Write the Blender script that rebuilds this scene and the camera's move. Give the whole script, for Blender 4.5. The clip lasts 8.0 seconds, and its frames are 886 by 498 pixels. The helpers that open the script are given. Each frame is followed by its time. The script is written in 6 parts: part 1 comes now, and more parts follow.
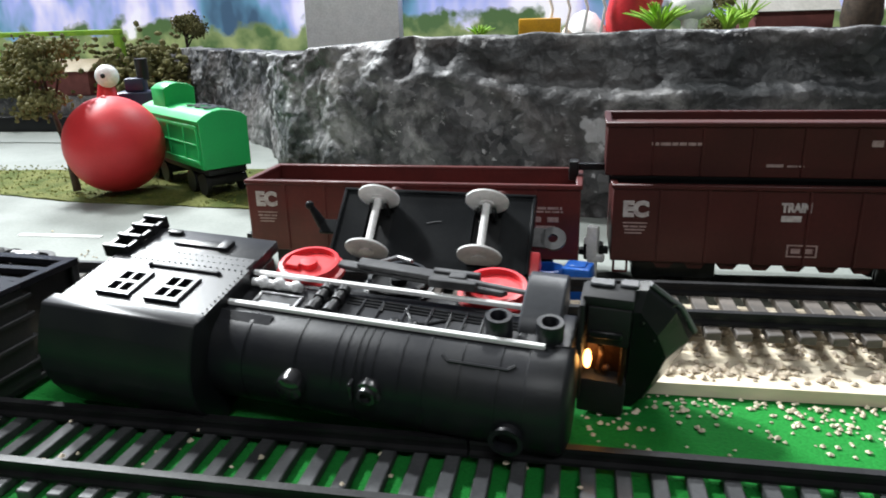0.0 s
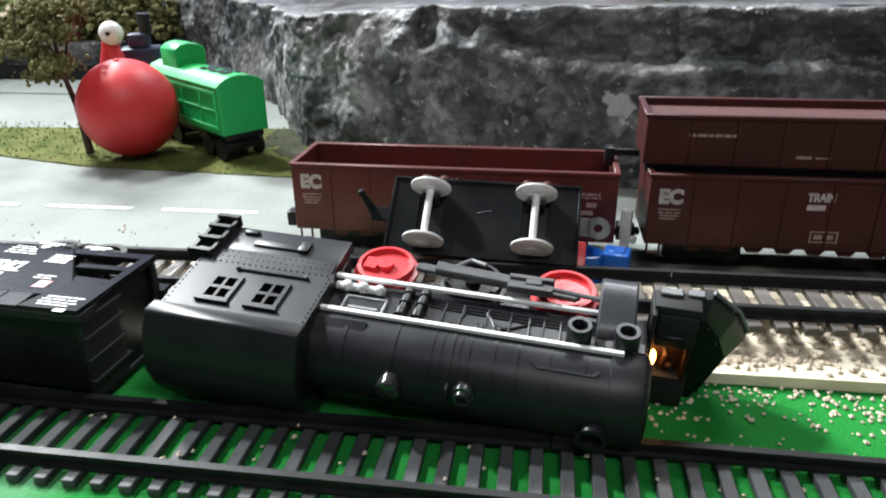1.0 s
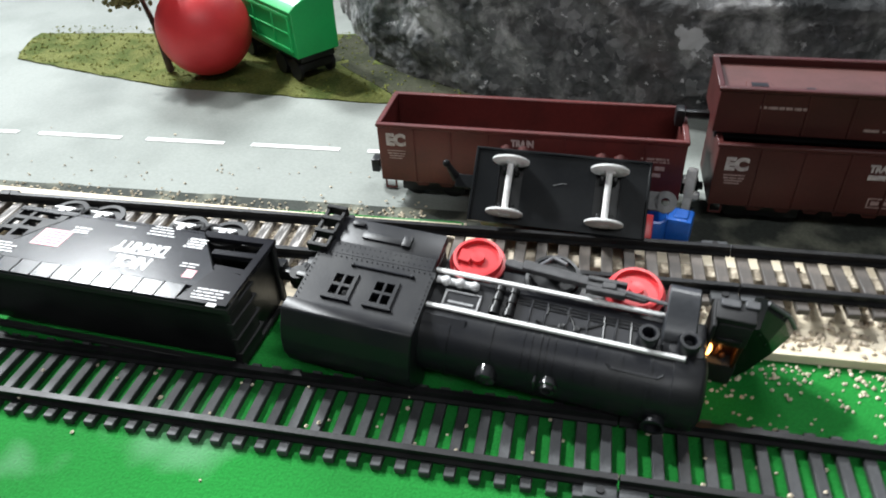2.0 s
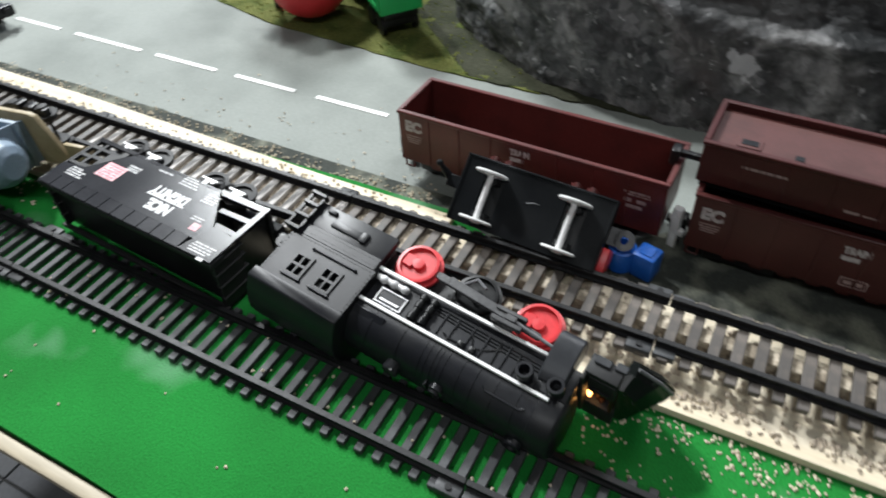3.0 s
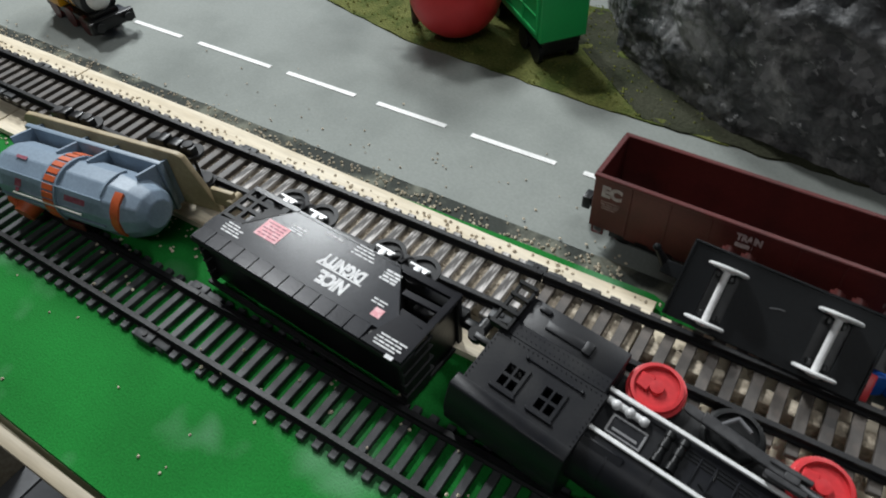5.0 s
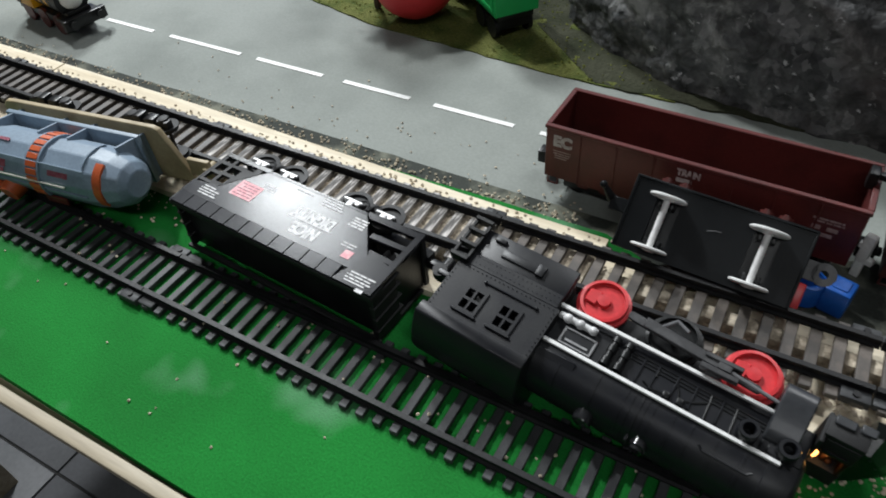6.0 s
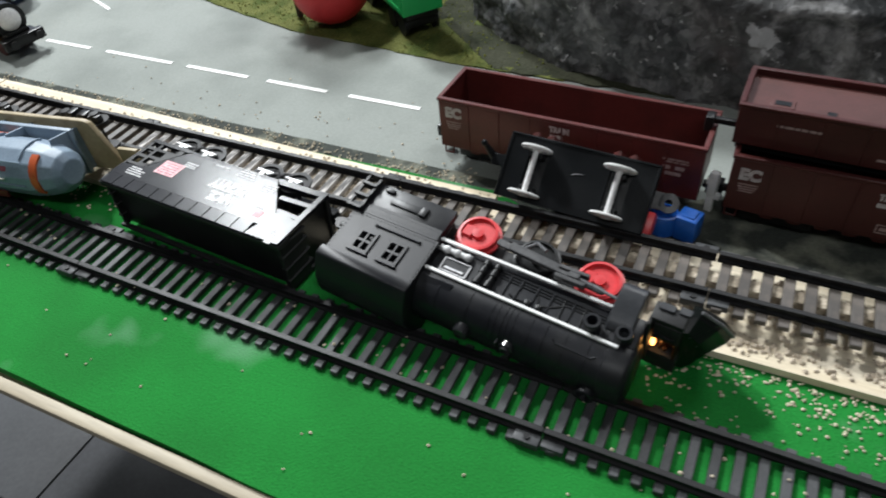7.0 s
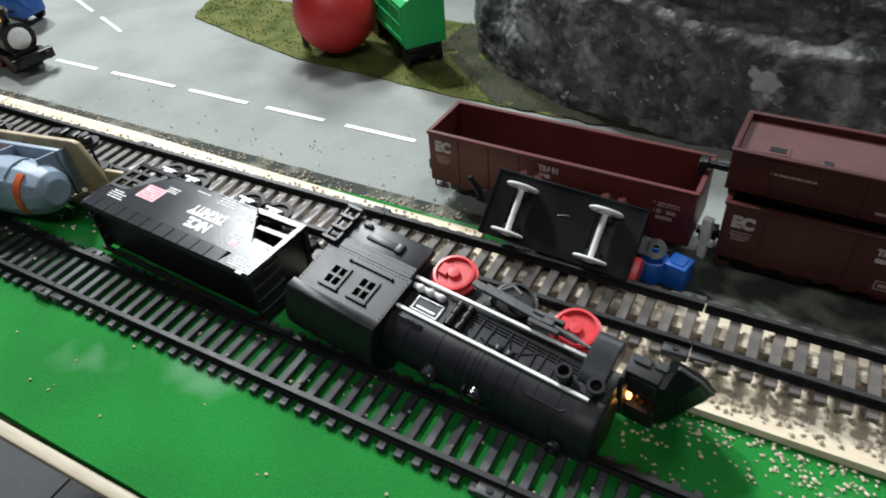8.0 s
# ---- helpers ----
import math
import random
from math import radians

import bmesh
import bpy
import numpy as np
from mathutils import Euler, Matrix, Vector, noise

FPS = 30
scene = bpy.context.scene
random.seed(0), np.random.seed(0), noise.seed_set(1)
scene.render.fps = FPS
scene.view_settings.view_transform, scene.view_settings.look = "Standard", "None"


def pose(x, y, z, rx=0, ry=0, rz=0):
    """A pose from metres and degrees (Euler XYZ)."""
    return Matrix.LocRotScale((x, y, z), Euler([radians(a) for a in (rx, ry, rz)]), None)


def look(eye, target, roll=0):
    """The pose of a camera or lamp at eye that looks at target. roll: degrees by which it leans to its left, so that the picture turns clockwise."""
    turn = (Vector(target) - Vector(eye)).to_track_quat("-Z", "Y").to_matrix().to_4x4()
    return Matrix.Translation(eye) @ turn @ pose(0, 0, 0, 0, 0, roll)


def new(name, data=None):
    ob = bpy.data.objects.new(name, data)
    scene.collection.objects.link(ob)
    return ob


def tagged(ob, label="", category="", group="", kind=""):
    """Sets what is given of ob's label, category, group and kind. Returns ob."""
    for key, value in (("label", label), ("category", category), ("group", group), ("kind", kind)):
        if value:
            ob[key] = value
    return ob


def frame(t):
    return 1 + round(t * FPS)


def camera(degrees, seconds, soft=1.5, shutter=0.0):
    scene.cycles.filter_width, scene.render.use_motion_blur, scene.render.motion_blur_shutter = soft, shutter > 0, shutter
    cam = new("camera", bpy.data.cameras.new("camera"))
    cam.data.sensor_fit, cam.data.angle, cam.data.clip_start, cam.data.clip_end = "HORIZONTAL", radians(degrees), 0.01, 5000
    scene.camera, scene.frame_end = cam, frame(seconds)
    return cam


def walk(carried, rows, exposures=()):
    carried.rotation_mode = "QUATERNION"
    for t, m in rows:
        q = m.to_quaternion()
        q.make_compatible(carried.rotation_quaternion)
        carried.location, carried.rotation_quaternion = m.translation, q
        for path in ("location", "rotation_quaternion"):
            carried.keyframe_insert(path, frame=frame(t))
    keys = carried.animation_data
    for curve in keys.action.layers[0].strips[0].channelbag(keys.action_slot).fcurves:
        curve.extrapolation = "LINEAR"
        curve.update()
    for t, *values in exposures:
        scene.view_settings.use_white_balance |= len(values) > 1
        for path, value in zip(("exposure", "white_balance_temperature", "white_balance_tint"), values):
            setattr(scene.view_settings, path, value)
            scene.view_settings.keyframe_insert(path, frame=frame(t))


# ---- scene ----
cam = camera(65.21, 8.0, soft=1.8, shutter=0.4)
PATH = [
    (0, (0.00434, 0.00079, 0.07036), (-0.16540, 0.93586, -0.24083), -1.64),
    (0.5, (-0.00969, -0.00240, 0.07466), (-0.15141, 0.93381, -0.24694), -0.37),
    (1, (-0.01545, -0.00569, 0.08797), (-0.13983, 0.90023, -0.31679), -0.88),
    (1.5, (-0.02660, -0.00980, 0.10493), (-0.16357, 0.82758, -0.42426), -3.33),
    (1.7, (-0.02881, -0.00919, 0.11369), (-0.17693, 0.80400, -0.44914), -3.64),
    (2.8, (0.01696, 0.00657, 0.16414), (-0.28524, 0.65924, -0.53063), -2.75),
    (3, (0.02787, 0.01104, 0.16406), (-0.32607, 0.63188, -0.53543), -3.37),
    (3.5, (0.02824, 0.02562, 0.17617), (-0.40833, 0.60300, -0.51379), -2.40),
    (4, (-0.00048, 0.03214, 0.17855), (-0.46111, 0.59121, -0.51084), -3.87),
    (4.5, (-0.03232, 0.03661, 0.17624), (-0.46310, 0.60142, -0.52762), -3.43),
    (4.7, (-0.03743, 0.03315, 0.17144), (-0.44917, 0.60077, -0.54150), -3.19),
    (5.8, (-0.02354, 0.01294, 0.16165), (-0.39604, 0.60766, -0.55078), -4.12),
    (6, (-0.01883, 0.00917, 0.16197), (-0.39870, 0.60576, -0.54498), -4.86),
    (6.5, (-0.00518, -0.00330, 0.16301), (-0.37534, 0.60704, -0.53731), -5.18),
    (7, (0.01862, -0.01235, 0.16217), (-0.33692, 0.62741, -0.51923), -6.08),
    (7.5, (0.03374, -0.01123, 0.16150), (-0.33634, 0.65452, -0.48643), -4.22),
    (8, (0.02704, -0.00038, 0.15868), (-0.36467, 0.65237, -0.48977), -5.01),
]
walk(cam, [(t, look(eye, target, roll)) for t, eye, target, roll in PATH],
     [(0, 1.28), (1.0, 1.28), (1.7, 1.18), (3.0, 0.66), (3.5, 0.42), (4.0, 0.08), (4.5, -0.08), (6.0, 0.1), (6.5, 0.22), (7.0, 0.46), (7.5, 0.62), (8.0, 0.54)])

# ---- light: a bright window high at the far left, two weaker ceiling lamps, an added front fill, dim room walls ----
world = bpy.data.worlds.new("room_air")
scene.world = world
world.use_nodes = True
world.node_tree.nodes["Background"].inputs[0].default_value = (0.80, 0.88, 1.0, 1)
world.node_tree.nodes["Background"].inputs[1].default_value = 0.07


def area_lamp(name, eye, target, sx, sy, watts, colour):
    data = bpy.data.lights.new(name, "AREA")
    data.shape, data.size, data.size_y, data.energy, data.color = "RECTANGLE", sx, sy, watts, colour
    ob = new(name, data)
    ob.matrix_world = look(eye, target)
    return ob


area_lamp("window_lamp", (-1.38, 1.30, 1.46), (-0.1, 0.15, 0), 0.30, 0.34, 36, (0.93, 0.98, 1.0))
area_lamp("ceiling_lamp_back", (-1.25, 0.70, 1.62), (-0.15, 0.2, 0), 0.12, 0.12, 24, (0.95, 0.98, 1.0))
area_lamp("tube_lamp", (0.32, 1.30, 1.62), (0, 0.15, 0), 0.7, 0.08, 10, (0.95, 0.98, 1.0))
# added fill without a known source, brightens faces towards the camera
area_lamp("front_fill_lamp", (0.32, -1.0, 1.55), (0, 0.25, 0), 1.2, 0.12, 5.5, (0.95, 0.98, 1.0))


# ---- materials ----
def material(name, base, rough=0.5, metal=0.0, second=None, scale=120.0, fine=900.0, low=0.4, high=0.65,
             bump=0.15, grain=0.12, coat=0.0, piece=0.0, distance=0.0004, stretch=(1, 1, 1), spec=0.5):
    """Two scales of variation: blotches of a second colour, and a fine grain that also drives relief and gloss."""
    m = bpy.data.materials.new(name)
    m.use_nodes = True
    n, links = m.node_tree.nodes, m.node_tree.links
    b = n["Principled BSDF"]
    co = n.new("ShaderNodeTexCoord")
    mp = n.new("ShaderNodeMapping")
    mp.inputs["Scale"].default_value = stretch
    links.new(co.outputs["Object"], mp.inputs[0])
    big, small = n.new("ShaderNodeTexNoise"), n.new("ShaderNodeTexNoise")
    big.inputs["Scale"].default_value, big.inputs["Detail"].default_value = scale, 6
    small.inputs["Scale"].default_value, small.inputs["Detail"].default_value = fine, 4
    links.new(mp.outputs[0], big.inputs["Vector"])
    links.new(mp.outputs[0], small.inputs["Vector"])
    ramp = n.new("ShaderNodeValToRGB")
    ramp.color_ramp.elements[0].position, ramp.color_ramp.elements[1].position = low, high
    second = second or tuple(c * 0.78 for c in base)
    ramp.color_ramp.elements[0].color, ramp.color_ramp.elements[1].color = (*base, 1), (*second, 1)
    links.new(big.outputs["Fac"], ramp.inputs[0])
    shade = n.new("ShaderNodeMapRange")
    shade.inputs["To Min"].default_value, shade.inputs["To Max"].default_value = 1 - 2 * grain, 1 + 2 * grain
    links.new(small.outputs["Fac"], shade.inputs["Value"])
    mix = n.new("ShaderNodeMixRGB")
    mix.blend_type, mix.inputs[0].default_value = "MULTIPLY", 1.0
    links.new(ramp.outputs[0], mix.inputs[1])
    last = shade.outputs[0]
    if piece:
        info, pr, mul = n.new("ShaderNodeObjectInfo"), n.new("ShaderNodeMapRange"), n.new("ShaderNodeMath")
        pr.inputs["To Min"].default_value, pr.inputs["To Max"].default_value = 1 - piece, 1 + piece
        mul.operation = "MULTIPLY"
        links.new(info.outputs["Random"], pr.inputs["Value"])
        links.new(pr.outputs[0], mul.inputs[0])
        links.new(last, mul.inputs[1])
        last = mul.outputs[0]
    links.new(last, mix.inputs[2])
    links.new(mix.outputs[0], b.inputs["Base Color"])
    gloss = n.new("ShaderNodeMapRange")
    gloss.inputs["To Min"].default_value, gloss.inputs["To Max"].default_value = rough * 0.75, min(rough * 1.3, 1)
    links.new(big.outputs["Fac"], gloss.inputs["Value"])
    links.new(gloss.outputs[0], b.inputs["Roughness"])
    b.inputs["Metallic"].default_value = metal
    b.inputs["Specular IOR Level"].default_value = spec
    b.inputs["Coat Weight"].default_value = coat
    if bump:
        bp = n.new("ShaderNodeBump")
        bp.inputs["Strength"].default_value, bp.inputs["Distance"].default_value = bump, distance
        links.new(small.outputs["Fac"], bp.inputs["Height"])
        links.new(bp.outputs[0], b.inputs["Normal"])
    return m


BLACK = material("black_plastic", (0.0065, 0.007, 0.0075), 0.36, spec=0.3, second=(0.012, 0.0125, 0.013), scale=60, fine=700, bump=0.10)
SATIN = material("satin_black_paint", (0.0074, 0.0081, 0.0110), 0.38, spec=0.34, second=(0.012, 0.0125, 0.014), scale=90, fine=1400, bump=0.06)
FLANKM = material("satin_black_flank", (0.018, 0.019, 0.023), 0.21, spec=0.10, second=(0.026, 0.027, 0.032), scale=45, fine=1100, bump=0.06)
CAPM = material("pale_cover", (0.72, 0.72, 0.72), 0.4, metal=0.2, second=(0.5, 0.5, 0.5), scale=300, fine=1500)
GLOSSY = material("glossy_black_panel", (0.010, 0.010, 0.0125), 0.22, spec=0.105, second=(0.014, 0.014, 0.017), scale=50, fine=900, bump=0.03)
RAILM = material("black_rail", (0.008, 0.008, 0.009), 0.45, spec=0.22, second=(0.015, 0.015, 0.016), scale=140, fine=900)
SLEEPER = material("grey_black_sleeper", (0.050, 0.052, 0.055), 0.48, spec=0.25, second=(0.075, 0.078, 0.08), scale=150, fine=1200, piece=0.3, low=0.5, high=0.8)
SLEEPER_BROWN = material("brown_grey_sleeper", (0.062, 0.054, 0.048), 0.55, second=(0.12, 0.10, 0.085), scale=220, fine=1300, piece=0.25, low=0.45, high=0.8)
FELT = material("green_felt", (0.008, 0.150, 0.022), 0.95, second=(0.012, 0.19, 0.03), scale=26, fine=1500, bump=0.55, grain=0.2, distance=0.0006, spec=0.15)
fn, fl = FELT.node_tree.nodes, FELT.node_tree.links
dust, cut, lay = fn.new("ShaderNodeTexNoise"), fn.new("ShaderNodeMapRange"), fn.new("ShaderNodeMixRGB")
dust.inputs["Scale"].default_value, dust.inputs["Detail"].default_value = 21, 3
cut.inputs["From Min"].default_value, cut.inputs["From Max"].default_value, cut.inputs["To Max"].default_value = 0.60, 0.80, 0.5
lay.inputs[2].default_value = (0.30, 0.46, 0.36, 1)
fl.new(fn["Texture Coordinate"].outputs["Object"], dust.inputs["Vector"])
fl.new(dust.outputs["Fac"], cut.inputs["Value"])
fl.new(cut.outputs[0], lay.inputs[0])
fl.new(fn["Principled BSDF"].inputs["Base Color"].links[0].from_socket, lay.inputs[1])
fl.new(lay.outputs[0], fn["Principled BSDF"].inputs["Base Color"])
PLANKM = material("pale_plywood", (0.72, 0.645, 0.505), 0.7, spec=0.25, second=(0.60, 0.515, 0.375), scale=60, fine=500, stretch=(0.25, 2.2, 1), bump=0.2, piece=0.06)
GRITBED = material("grey_brown_grit_bed", (0.22, 0.185, 0.14), 0.9, spec=0.15, second=(0.48, 0.42, 0.33), scale=330, fine=1500, bump=0.8, low=0.44, high=0.6, grain=0.25)
SLEEPER_GRAIN = material("weathered_wood_grain_sleeper", (0.060, 0.052, 0.047), 0.6, second=(0.58, 0.55, 0.52), scale=150, fine=1300, piece=0.2, low=0.45, high=0.60, stretch=(6, 0.6, 1), bump=0.35)
DARKBED = material("dark_brown_roadbed", (0.042, 0.034, 0.027), 0.9, spec=0.15, second=(0.10, 0.08, 0.06), scale=190, fine=1200, bump=0.6, low=0.48, high=0.66)
ROADM = material("grey_road_card", (0.240, 0.259, 0.240), 0.75, spec=0.2, second=(0.190, 0.207, 0.192), scale=22, fine=900, bump=0.15, grain=0.08, low=0.45, high=0.7)
SHOULDER_SHADE = material("dark_asphalt_edge_and_shade", (0.046, 0.051, 0.045), 0.9, spec=0.1, second=(0.17, 0.175, 0.14), scale=70, fine=1100, bump=0.5, low=0.46, high=0.64, grain=0.2)
PAINT = material("white_road_paint", (0.80, 0.80, 0.78), 0.6, second=(0.70, 0.70, 0.68), scale=160, fine=900)
GRASSM = material("olive_scatter_grass", (0.118, 0.128, 0.038), 0.95, second=(0.064, 0.084, 0.022), scale=75, fine=800, bump=0.8, grain=0.35, distance=0.0012, spec=0.08, low=0.45, high=0.6)
TUFT = material("olive_grass_tuft", (0.16, 0.175, 0.042), 0.95, second=(0.09, 0.10, 0.025), scale=90, fine=800, spec=0.08)
# earth darkened in its colour for the shade of caboose and rock
DIRT_SHADE = material("shaded_olive_earth", (0.050, 0.052, 0.034), 0.95, second=(0.030, 0.034, 0.020), scale=60, fine=700, bump=0.7, grain=0.25, distance=0.001, spec=0.08)
MATTE = material("matte_black_plastic", (0.008, 0.008, 0.0085), 0.65, second=(0.013, 0.013, 0.014), scale=90, fine=900)
STONE = material("tan_ballast", (0.62, 0.54, 0.41), 0.85, second=(0.48, 0.41, 0.31), scale=260, fine=1200, low=0.42, high=0.6)
STONE_GREY = material("grey_brown_ballast", (0.44, 0.37, 0.29), 0.9, second=(0.58, 0.50, 0.39), scale=300, fine=1200, low=0.42, high=0.6)
# darker, browner copy of the oxide red: paints the shade on the right wagons
OXIDE_SHADED = material("shaded_brown_oxide", (0.060, 0.0135, 0.0125), 0.42, spec=0.3, second=(0.046, 0.0110, 0.0100), scale=55, fine=900, bump=0.08)
OXIDE = material("oxide_red_plastic", (0.100, 0.0185, 0.0165), 0.42, spec=0.4, second=(0.064, 0.014, 0.0125), scale=70, fine=900, bump=0.08)
OXIDE_IN = material("faded_oxide_floor", (0.078, 0.0215, 0.018), 0.55, second=(0.062, 0.018, 0.015), scale=90, fine=900, bump=0.08)
WHITE = material("white_plastic", (0.80, 0.80, 0.79), 0.38, second=(0.74, 0.74, 0.73), scale=120, fine=800, bump=0.05)
INK = material("white_print", (0.70, 0.70, 0.70), 0.55, second=(0.55, 0.55, 0.55), scale=600, fine=2500)
INK_MID = material("worn_white_print", (0.50, 0.47, 0.47), 0.55, second=(0.34, 0.29, 0.29), scale=500, fine=2500)
INK_DIM = material("faded_print", (0.36, 0.26, 0.25), 0.6, second=(0.24, 0.16, 0.15), scale=600, fine=2500)
PINK = material("pink_print", (0.62, 0.22, 0.25), 0.5, second=(0.72, 0.40, 0.42), scale=500, fine=2500, low=0.45, high=0.6)
RED = material("red_plastic", (0.62, 0.035, 0.042), 0.35, second=(0.52, 0.03, 0.036), scale=90, fine=900, bump=0.06)
BALLOON = material("red_rubber", (0.66, 0.033, 0.040), 0.48, second=(0.50, 0.02, 0.024), scale=30, fine=1200, bump=0.04, grain=0.04)
GREEN = material("bright_green_plastic", (0.012, 0.40, 0.10), 0.36, second=(0.014, 0.34, 0.09), scale=60, fine=900, bump=0.06, grain=0.05)
BLUE = material("blue_plastic", (0.012, 0.11, 0.46), 0.4, second=(0.010, 0.085, 0.38), scale=120, fine=900, bump=0.05)
NAVY = material("dark_navy_plastic", (0.010, 0.018, 0.055), 0.4, second=(0.008, 0.014, 0.042), scale=120, fine=900, bump=0.05)
TANKM = material("blue_grey_plastic", (0.20, 0.265, 0.335), 0.46, second=(0.165, 0.22, 0.285), scale=70, fine=900, bump=0.1)
ORANGE = material("orange_plastic", (0.55, 0.105, 0.03), 0.45, second=(0.45, 0.085, 0.025), scale=120, fine=900)
MAROON = material("maroon_print", (0.24, 0.05, 0.08), 0.55, second=(0.3, 0.10, 0.13), scale=500, fine=2200)
TAN = material("tan_underframe", (0.36, 0.29, 0.17), 0.55, second=(0.28, 0.22, 0.125), scale=90, fine=700)
GLOSS = material("glossy_black_fitting", (0.012, 0.0125, 0.014), 0.16, spec=0.7, second=(0.02, 0.02, 0.022), scale=120, fine=900, bump=0.04)
DARKGREY = material("dark_grey_plastic", (0.008, 0.009, 0.010), 0.33, spec=0.07, second=(0.012, 0.013, 0.014), scale=70, fine=900, bump=0.05)
GREYARM = material("mid_grey_plastic", (0.11, 0.11, 0.115), 0.4, second=(0.15, 0.15, 0.155), scale=140, fine=900)
GREYSATIN = material("satin_grey_plastic", (0.028, 0.030, 0.034), 0.34, spec=0.5, second=(0.042, 0.044, 0.048), scale=90, fine=900, bump=0.06)
RODM = material("worn_black_rod", (0.030, 0.030, 0.032), 0.45, second=(0.07, 0.07, 0.072), scale=200, fine=1200, low=0.5, high=0.75)
STEEL = material("worn_bright_metal", (0.52, 0.52, 0.53), 0.30, metal=0.75, second=(0.36, 0.36, 0.37), scale=300, fine=1500)
YELLOW = material("yellow_plastic", (0.72, 0.36, 0.012), 0.38, second=(0.62, 0.30, 0.01), scale=90, fine=900)
CREAM = material("cream_card", (0.62, 0.60, 0.55), 0.7, second=(0.54, 0.52, 0.47), scale=60, fine=600)
BRICKRED = material("brick_red_card", (0.20, 0.06, 0.05), 0.7, second=(0.15, 0.045, 0.04), scale=120, fine=900)
BARK = material("brown_bark", (0.060, 0.040, 0.025), 0.9, second=(0.035, 0.025, 0.017), scale=300, fine=1200, bump=0.6)
LEAF = material("olive_foam_leaf", (0.165, 0.150, 0.050), 0.95, second=(0.090, 0.090, 0.028), scale=120, fine=900, bump=0.6)
LIME = material("lime_foliage", (0.30, 0.52, 0.04), 0.7, second=(0.20, 0.42, 0.035), scale=120, fine=900)
EDGEWOOD = material("beige_edge_trim", (0.40, 0.345, 0.25), 0.55, second=(0.30, 0.25, 0.175), scale=60, fine=500, stretch=(0.2, 2, 2))
TILEM = material("grey_floor_tile", (0.135, 0.14, 0.15), 0.5, second=(0.115, 0.12, 0.128), scale=9, fine=160, bump=0.1, piece=0.08)
GROUT = material("dark_grout", (0.03, 0.03, 0.03), 0.9)
PLASTER = material("dim_wall_plaster", (0.17, 0.17, 0.165), 0.85, second=(0.14, 0.14, 0.135), scale=3, fine=60)


def rock_material():
    """Painted plaster rock: charcoal and grey patches with pale chipped spots, brown stains and strong relief."""
    m = bpy.data.materials.new("painted_plaster_rock")
    m.use_nodes = True
    n, links = m.node_tree.nodes, m.node_tree.links
    b = n["Principled BSDF"]
    co = n.new("ShaderNodeTexCoord")

    def noise_ramp(scale, detail, stops, distortion=0.0, rough=0.55):
        tex, ramp = n.new("ShaderNodeTexNoise"), n.new("ShaderNodeValToRGB")
        tex.inputs["Scale"].default_value, tex.inputs["Detail"].default_value = scale, detail
        tex.inputs["Distortion"].default_value, tex.inputs["Roughness"].default_value = distortion, rough
        links.new(co.outputs["Object"], tex.inputs["Vector"])
        links.new(tex.outputs["Fac"], ramp.inputs[0])
        e = ramp.color_ramp.elements
        while len(e) < len(stops):
            e.new(0.5)
        for i, (p, c) in enumerate(stops):
            e[i].position, e[i].color = p, (*c, 1)
        return tex, ramp

    _, base = noise_ramp(34, 10, [(0.40, (0.022, 0.024, 0.027)), (0.46, (0.058, 0.061, 0.065)), (0.53, (0.150, 0.152, 0.153)), (0.61, (0.40, 0.398, 0.392))], 0.3, 0.66)
    tex2, chips = noise_ramp(150, 6, [(0.625, (0, 0, 0)), (0.665, (1, 1, 1))], 0.3, 0.6)
    _, stain = noise_ramp(17, 4, [(0.50, (0, 0, 0)), (0.70, (0.5, 0.5, 0.5))], 0.5)
    tex4, pits = noise_ramp(95, 6, [(0.36, (0.25, 0.25, 0.25)), (0.50, (1, 1, 1))], 0.6, 0.6)
    # crumpled facets, each with a grey of its own
    bend, push, cells, cell_ramp, facet = n.new("ShaderNodeTexNoise"), n.new("ShaderNodeMixRGB"), n.new("ShaderNodeTexVoronoi"), n.new("ShaderNodeValToRGB"), n.new("ShaderNodeMixRGB")
    bend.inputs["Scale"].default_value, bend.inputs["Detail"].default_value = 170, 5
    links.new(co.outputs["Object"], bend.inputs["Vector"])
    push.blend_type, push.inputs[0].default_value = "LINEAR_LIGHT", 0.0032
    links.new(co.outputs["Object"], push.inputs[1])
    links.new(bend.outputs["Color"], push.inputs[2])
    cells.inputs["Scale"].default_value = 250
    links.new(push.outputs[0], cells.inputs["Vector"])
    tone = n.new("ShaderNodeSeparateColor")
    links.new(cells.outputs["Color"], tone.inputs[0])
    links.new(tone.outputs[0], cell_ramp.inputs[0])
    cr = cell_ramp.color_ramp.elements
    cr[0].position, cr[0].color = 0.0, (0.026, 0.028, 0.031, 1)
    cr[1].position, cr[1].color = 1.0, (0.42, 0.42, 0.42, 1)
    for p, g in ((0.4, 0.065), (0.75, 0.16)):
        cr.new(p).color = (g, g, g * 1.01, 1)
    facet.inputs[0].default_value = 0.30
    links.new(base.outputs[0], facet.inputs[1])
    links.new(cell_ramp.outputs[0], facet.inputs[2])
    chip, brown, dark = n.new("ShaderNodeMixRGB"), n.new("ShaderNodeMixRGB"), n.new("ShaderNodeMixRGB")
    brown.inputs[2].default_value = (0.115, 0.088, 0.078, 1)
    links.new(stain.outputs[0], brown.inputs[0])
    links.new(facet.outputs[0], brown.inputs[1])
    chip.inputs[2].default_value = (0.46, 0.46, 0.465, 1)
    links.new(chips.outputs[0], chip.inputs[0])
    links.new(brown.outputs[0], chip.inputs[1])
